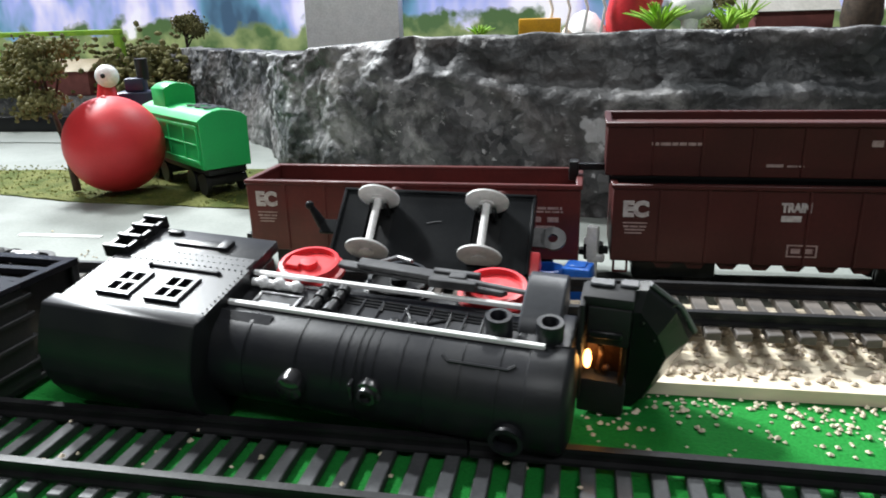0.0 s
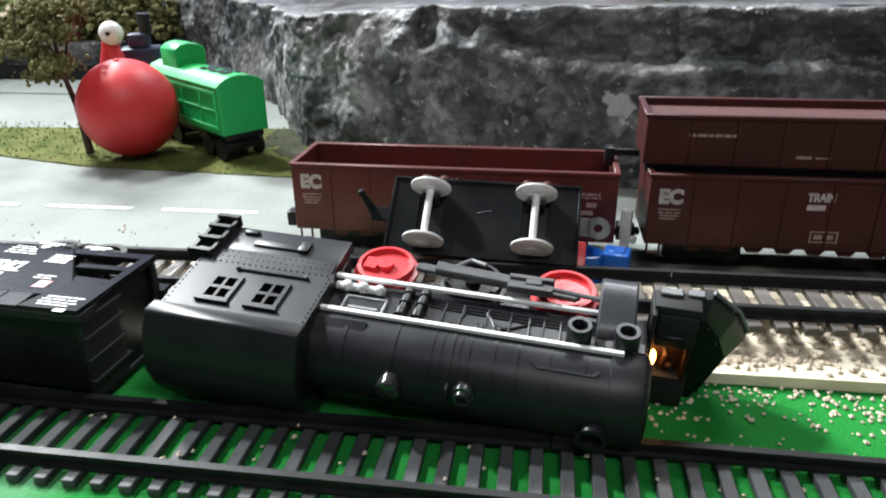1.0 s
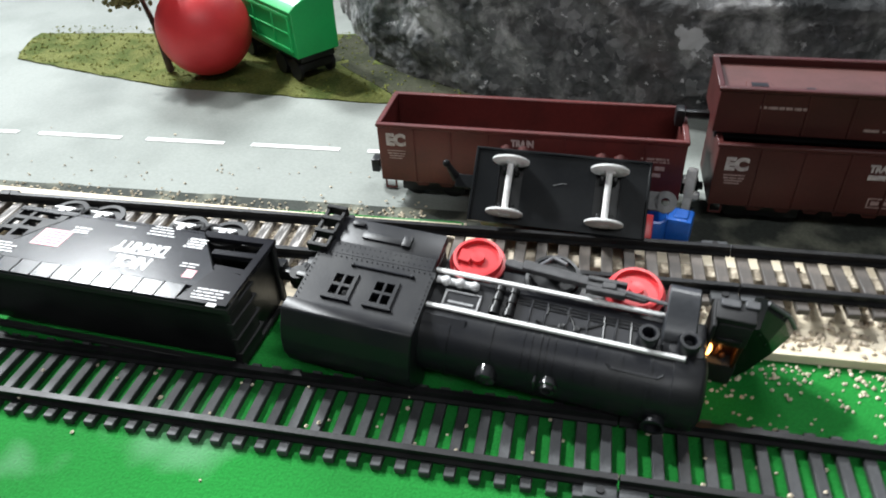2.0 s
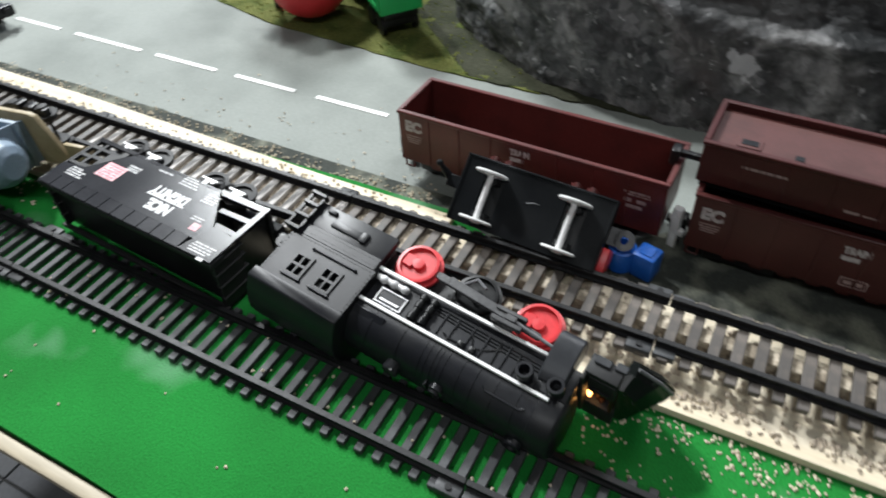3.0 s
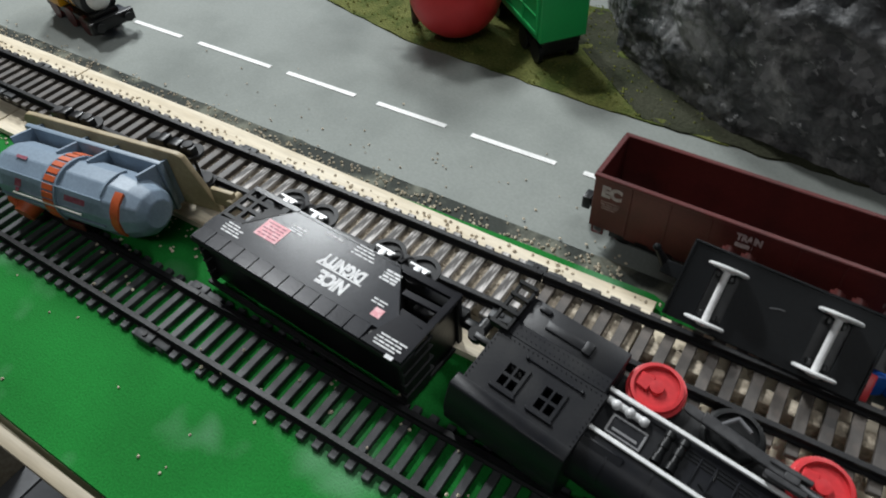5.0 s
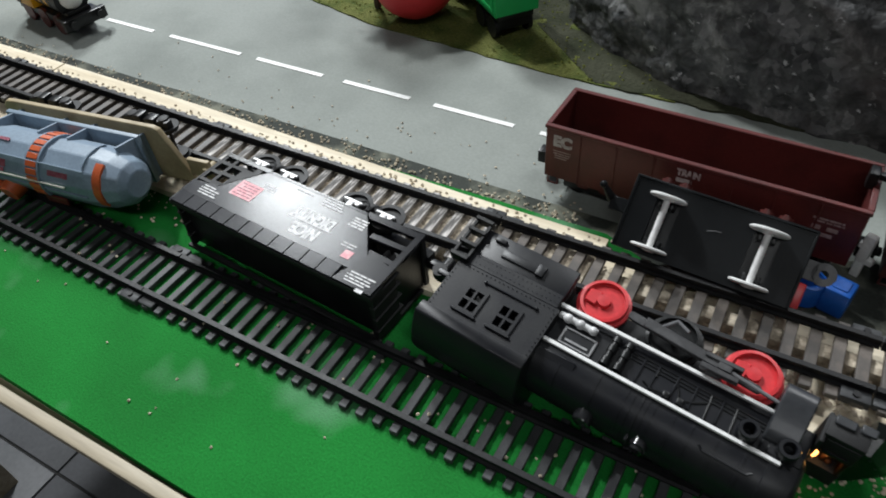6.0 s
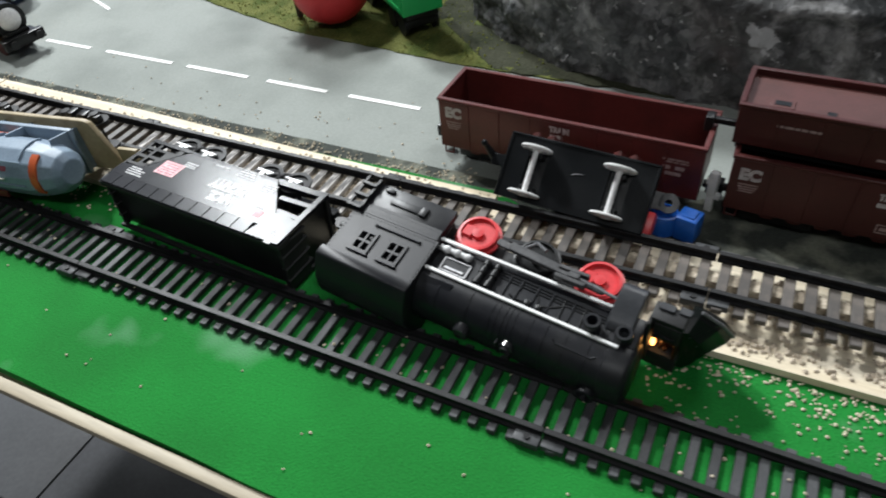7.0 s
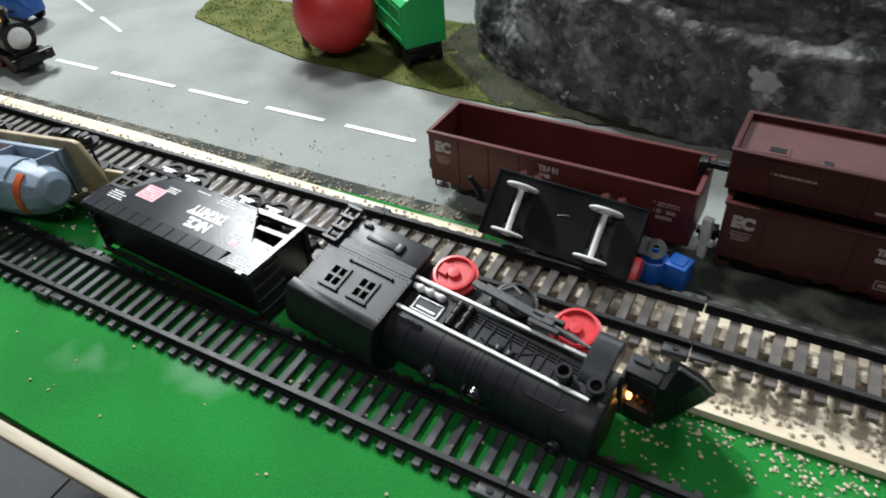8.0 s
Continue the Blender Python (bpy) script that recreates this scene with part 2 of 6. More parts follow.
    dark.blend_type, dark.inputs[0].default_value = "MULTIPLY", 0.85
    links.new(chip.outputs[0], dark.inputs[1])
    links.new(pits.outputs[0], dark.inputs[2])
    # charcoal along the upper face, ragged below, painting the set-back boulder's shade
    sep, shade_wash, mask, ragged, over = n.new("ShaderNodeSeparateXYZ"), n.new("ShaderNodeMapRange"), n.new("ShaderNodeMath"), n.new("ShaderNodeTexNoise"), n.new("ShaderNodeMixRGB")
    ragged.inputs["Scale"].default_value, ragged.inputs["Detail"].default_value = 26, 6
    links.new(co.outputs["Object"], ragged.inputs["Vector"])
    links.new(co.outputs["Object"], sep.inputs[0])
    mask.operation, mask.inputs[1].default_value = "MULTIPLY_ADD", 0.085
    links.new(ragged.outputs["Fac"], mask.inputs[0])
    links.new(sep.outputs["Z"], mask.inputs[2])
    shade_wash.inputs["From Min"].default_value, shade_wash.inputs["From Max"].default_value, shade_wash.inputs["To Max"].default_value = 0.081, 0.085, 0.68
    links.new(mask.outputs[0], shade_wash.inputs["Value"])
    band = [shade_wash.outputs[0]]
    for axis, lo, hi in (("X", -0.056, -0.048), ("Z", 0.0625, 0.059)):
        end, join = n.new("ShaderNodeMapRange"), n.new("ShaderNodeMath")
        end.inputs["From Min"].default_value, end.inputs["From Max"].default_value = lo, hi
        links.new(sep.outputs[axis], end.inputs["Value"])
        join.operation = "MULTIPLY"
        links.new(band[-1], join.inputs[0])
        links.new(end.outputs[0], join.inputs[1])
        band.append(join.outputs[0])
    links.new(band[-1], over.inputs[0])
    links.new(dark.outputs[0], over.inputs[1])
    over.inputs[2].default_value = (0.024, 0.027, 0.028, 1)
    # one ragged patch of bare pale plaster
    dist, wob, near, bare = n.new("ShaderNodeVectorMath"), n.new("ShaderNodeMath"), n.new("ShaderNodeMapRange"), n.new("ShaderNodeMixRGB")
    dist.operation, dist.inputs[1].default_value = "DISTANCE", (0.0151, 0.2594, 0.0320)
    links.new(co.outputs["Object"], dist.inputs[0])
    wob.operation, wob.inputs[1].default_value = "MULTIPLY_ADD", -0.016
    links.new(bend.outputs["Fac"], wob.inputs[0])
    links.new(dist.outputs["Value"], wob.inputs[2])
    near.inputs["From Min"].default_value, near.inputs["From Max"].default_value = -0.0028, -0.0038
    near.inputs["To Max"].default_value = 0.9
    links.new(wob.outputs[0], near.inputs["Value"])
    links.new(near.outputs[0], bare.inputs[0])
    links.new(over.outputs[0], bare.inputs[1])
    bare.inputs[2].default_value = (0.50, 0.50, 0.51, 1)
    links.new(bare.outputs[0], b.inputs["Base Color"])
    b.inputs["Roughness"].default_value, b.inputs["Specular IOR Level"].default_value = 0.5, 0.5
    bp, bp2 = n.new("ShaderNodeBump"), n.new("ShaderNodeBump")
    bp.inputs["Strength"].default_value, bp.inputs["Distance"].default_value = 0.55, 0.0025
    bp2.inputs["Strength"].default_value, bp2.inputs["Distance"].default_value = 0.6, 0.0012
    links.new(tex4.outputs["Fac"], bp.inputs["Height"])
    links.new(tex2.outputs["Fac"], bp2.inputs["Height"])
    bp3 = n.new("ShaderNodeBump")
    bp3.inputs["Strength"].default_value, bp3.inputs["Distance"].default_value = 0.4, 0.0015
    links.new(cells.outputs["Distance"], bp3.inputs["Height"])
    links.new(bp.outputs[0], bp3.inputs["Normal"])
    links.new(bp3.outputs[0], bp2.inputs["Normal"])
    links.new(bp2.outputs[0], b.inputs["Normal"])
    return m


ROCK = rock_material()


def glass_smoke():
    m = bpy.data.materials.new("smoky_clear_plastic")
    m.use_nodes = True
    b = m.node_tree.nodes["Principled BSDF"]
    b.inputs["Base Color"].default_value = (0.007, 0.009, 0.0085, 1)
    b.inputs["Roughness"].default_value, b.inputs["Specular IOR Level"].default_value = 0.22, 0.22
    b.inputs["Transmission Weight"].default_value = 0.08
    return m


def glow(name, colour, strength):
    m = bpy.data.materials.new(name)
    m.use_nodes = True
    b = m.node_tree.nodes["Principled BSDF"]
    b.inputs["Base Color"].default_value = (*colour, 1)
    b.inputs["Emission Color"].default_value = (*colour, 1)
    b.inputs["Emission Strength"].default_value = strength
    return m


SMOKE = glass_smoke()
BULB = glow("lit_bulb", (1.0, 0.42, 0.11), 4.5)
# brown-amber tint paints bulb glow onto the black holder parts
AMBER_GLOW = material("amber_glow_bracket", (0.030, 0.012, 0.006), 0.5, spec=0.2)


# ---- mesh tools (shapes are given in millimetres) ----
class Shape:
    def __init__(self):
        self.bm = bmesh.new()

    def _place(self, verts, m):
        bmesh.ops.transform(self.bm, matrix=m, verts=verts)

    def box(self, x0, x1, y0, y1, z0, z1, bevel=0.0, m=None):
        vs = [self.bm.verts.new(p) for p in ((x0, y0, z0), (x1, y0, z0), (x1, y1, z0), (x0, y1, z0), (x0, y0, z1), (x1, y0, z1), (x1, y1, z1), (x0, y1, z1))]
        fs = [self.bm.faces.new([vs[i] for i in q]) for q in ((3, 2, 1, 0), (4, 5, 6, 7), (0, 1, 5, 4), (1, 2, 6, 5), (2, 3, 7, 6), (3, 0, 4, 7))]
        if bevel:
            es = list({e for f in fs for e in f.edges})
            got = bmesh.ops.bevel(self.bm, geom=es, offset=bevel, segments=2 if bevel > 0.25 else 1, affect="EDGES", profile=0.5)
            vs = list({v for f in got["faces"] for v in f.verts} | {v for v in vs if v.is_valid})
        if m is not None:
            self._place(vs, m)
        return self

    def prism(self, outline, axis, a, b, bevel=0.0):
        """An outline in the two other axes (in their order x, y, z), drawn out along axis from a to b."""
        def at(p, h):
            q = list(p)
            q.insert("xyz".index(axis), h)
            return q
        lo, hi = [self.bm.verts.new(at(p, a)) for p in outline], [self.bm.verts.new(at(p, b)) for p in outline]
        k = len(outline)
        fs = [self.bm.faces.new(lo[::-1]), self.bm.faces.new(hi)]
        fs += [self.bm.faces.new((lo[i], lo[(i + 1) % k], hi[(i + 1) % k], hi[i])) for i in range(k)]
        bmesh.ops.recalc_face_normals(self.bm, faces=fs)
        if bevel:
            bmesh.ops.bevel(self.bm, geom=list({e for f in fs for e in f.edges}), offset=bevel, segments=1, affect="EDGES")
        return self

    def rod(self, p, q, r, r2=None, seg=16, caps=True):
        """A round bar or cone from p to q."""
        p, q = Vector(p), Vector(q)
        turn = (q - p).to_track_quat("Z", "Y").to_matrix().to_4x4()
        bmesh.ops.create_cone(self.bm, cap_ends=caps, segments=seg, radius1=r, radius2=r if r2 is None else r2, depth=(q - p).length,
                              matrix=Matrix.Translation((p + q) / 2) @ turn)
        return self

    def lathe(self, profile, origin, axis="z", seg=28, closed=False):
        """A profile of (radius, height) turned about an axis through origin."""
        rings = []
        o = Vector(origin)
        for r, h in profile:
            ring = []
            for i in range(seg):
                a = 2 * math.pi * i / seg
                c, s = r * math.cos(a), r * math.sin(a)
                d = {"z": (c, s, h), "x": (h, c, s), "y": (s, h, c)}[axis]
                ring.append(self.bm.verts.new(o + Vector(d)))
            rings.append(ring)
        fs = []
        if closed:
            rings.append(rings[0])
        for a, b in zip(rings, rings[1:]):
            fs += [self.bm.faces.new((a[i], a[(i + 1) % seg], b[(i + 1) % seg], b[i])) for i in range(seg)]
        if not closed:
            fs += [self.bm.faces.new(rings[0][::-1]), self.bm.faces.new(rings[-1])]
        bmesh.ops.recalc_face_normals(self.bm, faces=fs)
        return self

    def tube(self, points, r, seg=8):
        for p, q in zip(points, points[1:]):
            self.rod(p, q, r, seg=seg)
        for p in points[1:-1]:
            bmesh.ops.create_icosphere(self.bm, subdivisions=1, radius=r * 1.02, matrix=Matrix.Translation(p))
        return self

    def loft(self, rings):
        """Closed rings of equal length joined in turn, with both ends filled."""
        vs = [[self.bm.verts.new(q) for q in ring] for ring in rings]
        k = len(vs[0])
        fs = [self.bm.faces.new((a[i], a[(i + 1) % k], b[(i + 1) % k], b[i])) for a, b in zip(vs, vs[1:]) for i in range(k)]
        fs += [self.bm.faces.new(vs[0][::-1]), self.bm.faces.new(vs[-1])]
        bmesh.ops.recalc_face_normals(self.bm, faces=fs)
        return self

    def ball(self, c, r, sub=3, squash=(1, 1, 1)):
        bmesh.ops.create_icosphere(self.bm, subdivisions=sub, radius=r, matrix=Matrix.Translation(c) @ Matrix.Diagonal((*squash, 1)))
        return self

    def mesh(self, name, smooth=40.0):
        bmesh.ops.scale(self.bm, vec=(0.001, 0.001, 0.001), verts=self.bm.verts)
        me = bpy.data.meshes.new(name)
        self.bm.to_mesh(me)
        self.bm.free()
        me.shade_smooth()
        me.set_sharp_from_angle(angle=radians(smooth))
        return me


def part(name, shape, mat, parent=None, label="", smooth=40.0):
    me = shape.mesh(name, smooth)
    me.materials.append(mat)
    ob = new(name, me)
    if parent is not None:
        ob.parent = parent
    return tagged(ob, label) if label else ob


def thing(name, label, category, m=None, group="", kind=""):
    ob = new(name)
    ob.empty_display_size = 0.01
    if m is not None:
        ob.matrix_world = m
    return tagged(ob, label, category, group, kind)


def solid(name, shape, mat, label, category="", kind="", group="", m=None, smooth=40.0):
    """A thing that is one single mesh."""
    ob = part(name, shape, mat, smooth=smooth)
    if m is not None:
        ob.matrix_world = m
    return tagged(ob, label, category, group, kind)


def mm(x, y, z, rx=0, ry=0, rz=0):
    return pose(x / 1000, y / 1000, z / 1000, rx, ry, rz)


def lettering(text, height, mat, parent, place, name="lettering", label="", width=None, bold=1.0):
    """Raised print in the built-in font, height in millimetres, centred at the pose place."""
    cu = bpy.data.curves.new("print", "FONT")
    cu.body, cu.size, cu.offset, cu.extrude, cu.align_x, cu.align_y = text, height * 0.00138, height * 0.000035 * bold, 0.00005, "CENTER", "CENTER"
    tmp = bpy.data.objects.new("print", cu)
    me = bpy.data.meshes.new_from_object(tmp)
    bpy.data.objects.remove(tmp)
    if width:
        xs = [v.co.x for v in me.vertices]
        k = width / 1000 / (max(xs) - min(xs))
        for v in me.vertices:
            v.co.x *= k
    me.materials.clear()
    me.materials.append(mat)
    ob = new(name, me)
    ob.parent = parent
    ob.matrix_local = place
    return tagged(ob, label) if label else ob


def bars(name, rows, mat, parent, place, label="", words=True):
    """Unreadable print: thin raised bars (x, y, length, thickness) in millimetres; long thin rows part into words."""
    s = Shape()
    rnd = random.Random(len(rows) + int(rows[0][2] * 10))
    for x, y, w, h in rows:
        left, end = x - w / 2, x + w / 2
        while left < end - 0.2:
            piece = min(end - left, rnd.uniform(1.3, 3.0)) if words and w > 5 * h and h > 0.4 else end - left
            s.box(left, left + piece, y - h / 2, y + h / 2, -0.02, 0.06)
            left += piece + 0.35
    ob = part(name, s, mat, parent, label)
    ob.matrix_local = place
    return ob


# ---- the room ----
def slab(name, x0, x1, y0, y1, z0, z1, mat, label, category="wall"):
    s = Shape()
    s.box(x0 * 1000, x1 * 1000, y0 * 1000, y1 * 1000, z0 * 1000, z1 * 1000)
    return solid(name, s, mat, label, category, "structure")


slab("wall_north", -3.2, 2.8, 2.4, 2.52, -0.75, 1.9, PLASTER, "pale plastered room wall behind the layout")
slab("wall_south", -3.2, 2.8, -2.52, -2.4, -0.75, 1.9, PLASTER, "pale plastered room wall across from the layout")
slab("wall_east", 2.8, 2.92, -2.52, 2.52, -0.75, 1.9, PLASTER, "pale plastered room side wall")
slab("wall_west", -3.32, -3.2, -2.52, 2.52, -0.75, 1.9, PLASTER, "pale plastered room side wall")
slab("ceiling", -3.32, 2.92, -2.52, 2.52, 1.9, 2.0, PLASTER, "plain white room ceiling", "ceiling")
floor = slab("floor", -3.2, 2.8, -2.4, 2.4, -0.80, -0.754, GROUT, "grey tiled floor with dark joints below the table", "floor")

# ---- table, felt, road, grass ----
table = thing("layout_table", "wooden layout table with a beige front edge trim", "table")
part("tabletop", Shape().box(-900, 700, 42, 1000, -9, -4), EDGEWOOD, table)
part("edge_trim", Shape().box(-900, 700, 38.0, 41.9, -4.6, -1.2, 0.6), EDGEWOOD, table, "beige rounded wooden edge strip")
for x in (-860, 660):
    for y in (70, 960):
        part("leg", Shape().box(x - 25, x + 25, y - 25, y + 25, -754, -9, 2), EDGEWOOD, table)
table.matrix_world = mm(0, 0, 0)


def sheet(name, x0, x1, edge_near, edge_far, z0, z1, mat, label, category, kind="structure", nx=60, ny=10, lift=0.0, freq=40):
    """A thin sheet between two edge lines, its top gently uneven."""
    s = Shape()
    bm = s.bm
    grid = []
    for i in range(nx + 1):
        x = x0 + (x1 - x0) * i / nx
        a, b = edge_near(x), edge_far(x)
        row = []
        for j in range(ny + 1):
            y = a + (b - a) * j / ny
            row.append(bm.verts.new((x, y, z1 + lift * noise.noise((x / freq, y / freq, 3.1)))))
        grid.append(row)
    for i in range(nx):
        for j in range(ny):
            bm.faces.new((grid[i][j], grid[i + 1][j], grid[i + 1][j + 1], grid[i][j + 1]))
    rim = [r[0] for r in grid] + grid[-1][1:] + [r[-1] for r in grid[-2::-1]] + grid[0][-2:0:-1]
    low = [bm.verts.new((v.co.x, v.co.y, z0)) for v in rim]
    for i in range(len(rim)):
        k = (i + 1) % len(rim)
        bm.faces.new((rim[i], low[i], low[k], rim[k]))
    bmesh.ops.recalc_face_normals(bm, faces=bm.faces)
    return solid(name, s, mat, label, category, kind)


def wavy(base, slope=0.0, amp=0.5, f=35.0, seed=0.0):
    return lambda x: base + slope * x + amp * noise.noise((x / f, seed, 0))


def plank_far(x):
    """The plywood's far edge draws in from left to right."""
    return 174.2 - 3.6 * max(0.0, min(1.0, (x + 240) / 130)) if x < -57.5 else 166.0


def felt_far(x):
    """The felt shows as a green strip beyond the plywood's narrow end."""
    k = max(0.0, min(1.0, (x + 200) / 100))
    # drawn back at the right, where the dark strip paints shaded ground
    return 173.6 + 1.8 * k - 8.8 * max(0.0, min(1.0, (x + 56) / 12)) + 0.6 * noise.noise((x / 15, 2, 0))


sheet("felt_mat", -900, 700, wavy(40.6, -0.0175, 0.5, 30), felt_far, -4, 0, FELT, "bright green felt mat laid along the table front", "felt mat", kind="", nx=160, ny=30, lift=0.25, freq=14)
sheet("road", -900, 700, wavy(184, 0, 0.8, 18, 9), wavy(540, 0, 0, 1), -4, -1.9, ROADM, "light grey model road with white lane dashes", "road", nx=80, ny=24, lift=0.1)
# real dark road edge; its wide right end paints the wagons' shade
sheet("road_shoulder_and_shade", -900, 700, lambda x: felt_far(x) + 0.3, lambda x: 183.6 + 1.6 * noise.noise((x / 12, 4, 0)) + 17 * max(0.0, min(1.0, (x + 6) / 20)), -4, -1.5, SHOULDER_SHADE, "dark gritty asphalt strip along the road edge, widened as painted wagon shade", "road edge", nx=160, ny=3, lift=0.2)


def grass_near(x):
    # the lawn's kerbless front edge runs back towards the far left
    pts = ((-330, 330), (-318, 297), (-265, 282), (-215, 270), (-157, 266), (-119, 262.5), (-60, 262))
    for (x0, y0), (x1, y1) in zip(pts, pts[1:]):
        if x <= x1:
            return y0 + (y1 - y0) * (x - x0) / (x1 - x0) + 1.2 * noise.noise((x / 9, 1, 0))
    return 262


sheet("grass", -328, -62, grass_near, wavy(352, 0.06, 2.0, 20, 3), -4, -1.25, GRASSM, "olive scatter grass plot beside the road", "grass", nx=70, ny=26, lift=0.5, freq=9)

# earth strip whose dark colour stands in for shade below the rock
sheet("wall_foot", -150, 40, lambda x: max(262.5 + 2 * noise.noise((x / 11, 7, 0)), 277 + (-113 - x) * 0.9), lambda x: 300 if x > -95 else 340, -4, -1.0, DIRT_SHADE, "earth strip at the rock foot, coloured dark as shade", "earth", nx=50, ny=8, lift=0.35, freq=7)

# lane dashes: starts and ends measured along the road
for x0, x1 in ((-152, -115), (-198.5, -164), (-249, -210.3), (-306, -259.3), (-352, -318), (-402, -368), (-103.5, -66), (-52, -14)):
    s = Shape().box(x0, x1, 219.6, 222.0, -2.2, -1.62)
    solid("lane_dash", s, PAINT, "white painted lane dash on the grey road", "road marking", group="lane dashes on the road")
for k in range(3):
    s = Shape().box(-17, 17, -1, 1, -2.2, -1.62)
    solid("lane_dash", s, PAINT, "white painted lane dash on the side road", "road marking", group="lane dashes on the road",
          m=mm(-362 - 46 * k, 270 + 18 * k, 0, 0, 0, 158))

# ---- plaster rock face with a plateau behind it ----
BASE = ((-330, 560), (-235, 470), (-172, 400), (-141, 340), (-128, 312), (-97, 287), (-64, 271), (-10, 262), (60, 259), (200, 262), (420, 270), (700, 280))
cum = [0.0]
for (ax, ay), (bx, by) in zip(BASE, BASE[1:]):
    cum.append(cum[-1] + math.hypot(bx - ax, by - ay))


def base_at(d):
    for i in range(len(BASE) - 1):
        if d <= cum[i + 1] or i == len(BASE) - 2:
            k = (d - cum[i]) / (cum[i + 1] - cum[i])
            p = Vector(BASE[i]).lerp(Vector(BASE[i + 1]), k)
            lo, hi = Vector(BASE[max(i - 1, 0)]), Vector(BASE[min(i + 2, len(BASE) - 1)])
            t = (Vector(BASE[i + 1]) - Vector(BASE[i])).normalized().lerp(((hi - lo).normalized()), 0.5)
            return p, Vector((-t.y, t.x)).normalized()


def rock_height(x):
    return 65 - 9 * max(0.0, min(1.0, (-60 - x) / 90)) ** 1.2


LEDGE = ((-64, 60), (-52, 55), (-26, 48), (16, 43.5), (60, 46), (140, 43), (300, 46))


def ledge_height(x, y):
    for (ax, az), (bx, bz) in zip(LEDGE, LEDGE[1:]):
        if x <= bx:
            break
    k = max(0.0, min(1.0, (x - ax) / (bx - ax)))
    return az + (bz - az) * k + 2.2 * noise.noise((x / 7, y / 7, 4.0))


def boulder_step(x, y, z):
    """Above a slanting ledge the face steps back to a darker boulder; a gap opens at its left end."""
    if x < -75:
        return 0.0
    over = z - ledge_height(x, y)
    step = -5.5 * max(0.0, min(1.0, over / 2.5)) + 1.1 * math.exp(-((over + 2.0) / 2.2) ** 2)
    step *= max(0.0, min(1.0, (x + 62) / 8))
    return step - 10.0 * math.exp(-((x + 60) / 4.5) ** 2) * max(0.0, min(1.0, (z - 49) / 4))


s = Shape()
rows, ND, NH = [], 620, 64
for i in range(ND + 1):
    d = cum[-1] * (i / ND)
    p, nrm = base_at(d)
    row = []
    for j in range(NH + 1):
        h = j / NH
        top = rock_height(p.x)
        z = -4 + (top + 4) * min(1.0, h / 0.9)
        back = 5 * h ** 2 + (14 * (h - 0.9) / 0.1 if h > 0.9 else 0)
        q = Vector((p.x, p.y)) + nrm * back
        v3 = Vector((q.x / 26, q.y / 26, z / 26))
        push = 5.2 * noise.noise(v3) + 2.8 * noise.noise(v3 * 2.7) + 1.3 * noise.noise(v3 * 6.5)
        push += 1.5 * abs(noise.noise(v3 * 9.0 + Vector((5, 2, 1)))) + 0.8 * noise.noise(v3 * 17.0)
        ledge = 3.0 * max(0.0, noise.noise((q.x / 48, q.y / 48, 9.0))) * (1 if 0.5 < h < 0.9 else 0)
        q = q - nrm * (push + ledge) * (0.55 + 0.45 * h)
        q = q - nrm * boulder_step(q.x, q.y, z) * (1 if h < 0.93 else max(0.0, (1 - h) / 0.07))
        row.append(s.bm.verts.new((q.x, q.y, z + 1.2 * noise.noise(v3 * 2) * (h > 0.85))))
    rows.append(row)
for a, b in zip(rows, rows[1:]):
    for j in range(NH):
        s.bm.faces.new((a[j], b[j], b[j + 1], a[j + 1]))
bmesh.ops.recalc_face_normals(s.bm, faces=s.bm.faces)
solid("rock_wall", s, ROCK, "charcoal and grey painted plaster rock face", "rock wall", "structure", smooth=180)

s = Shape()
bm = s.bm
front = []
for i in range(0, ND + 1, 5):
    p, nrm = base_at(cum[-1] * i / ND)
    q = Vector((p.x, p.y)) + nrm * 16
    front.append((q.x, q.y))
lo = [bm.verts.new((x, y, rock_height(x) - 7)) for x, y in front]
hi = [bm.verts.new((x + (0 if x > -300 else -30), max(y + 10, 640), rock_height(x) - 7)) for x, y in front]
for i in range(len(lo) - 1):
    bm.faces.new((lo[i], lo[i + 1], hi[i + 1], hi[i]))
bmesh.ops.recalc_face_normals(bm, faces=bm.faces)
bmesh.ops.solidify(bm, geom=bm.faces[:], thickness=2.0)
solid("plateau", s, ROCK, "grey rock plateau above the plaster face", "plateau", "structure")


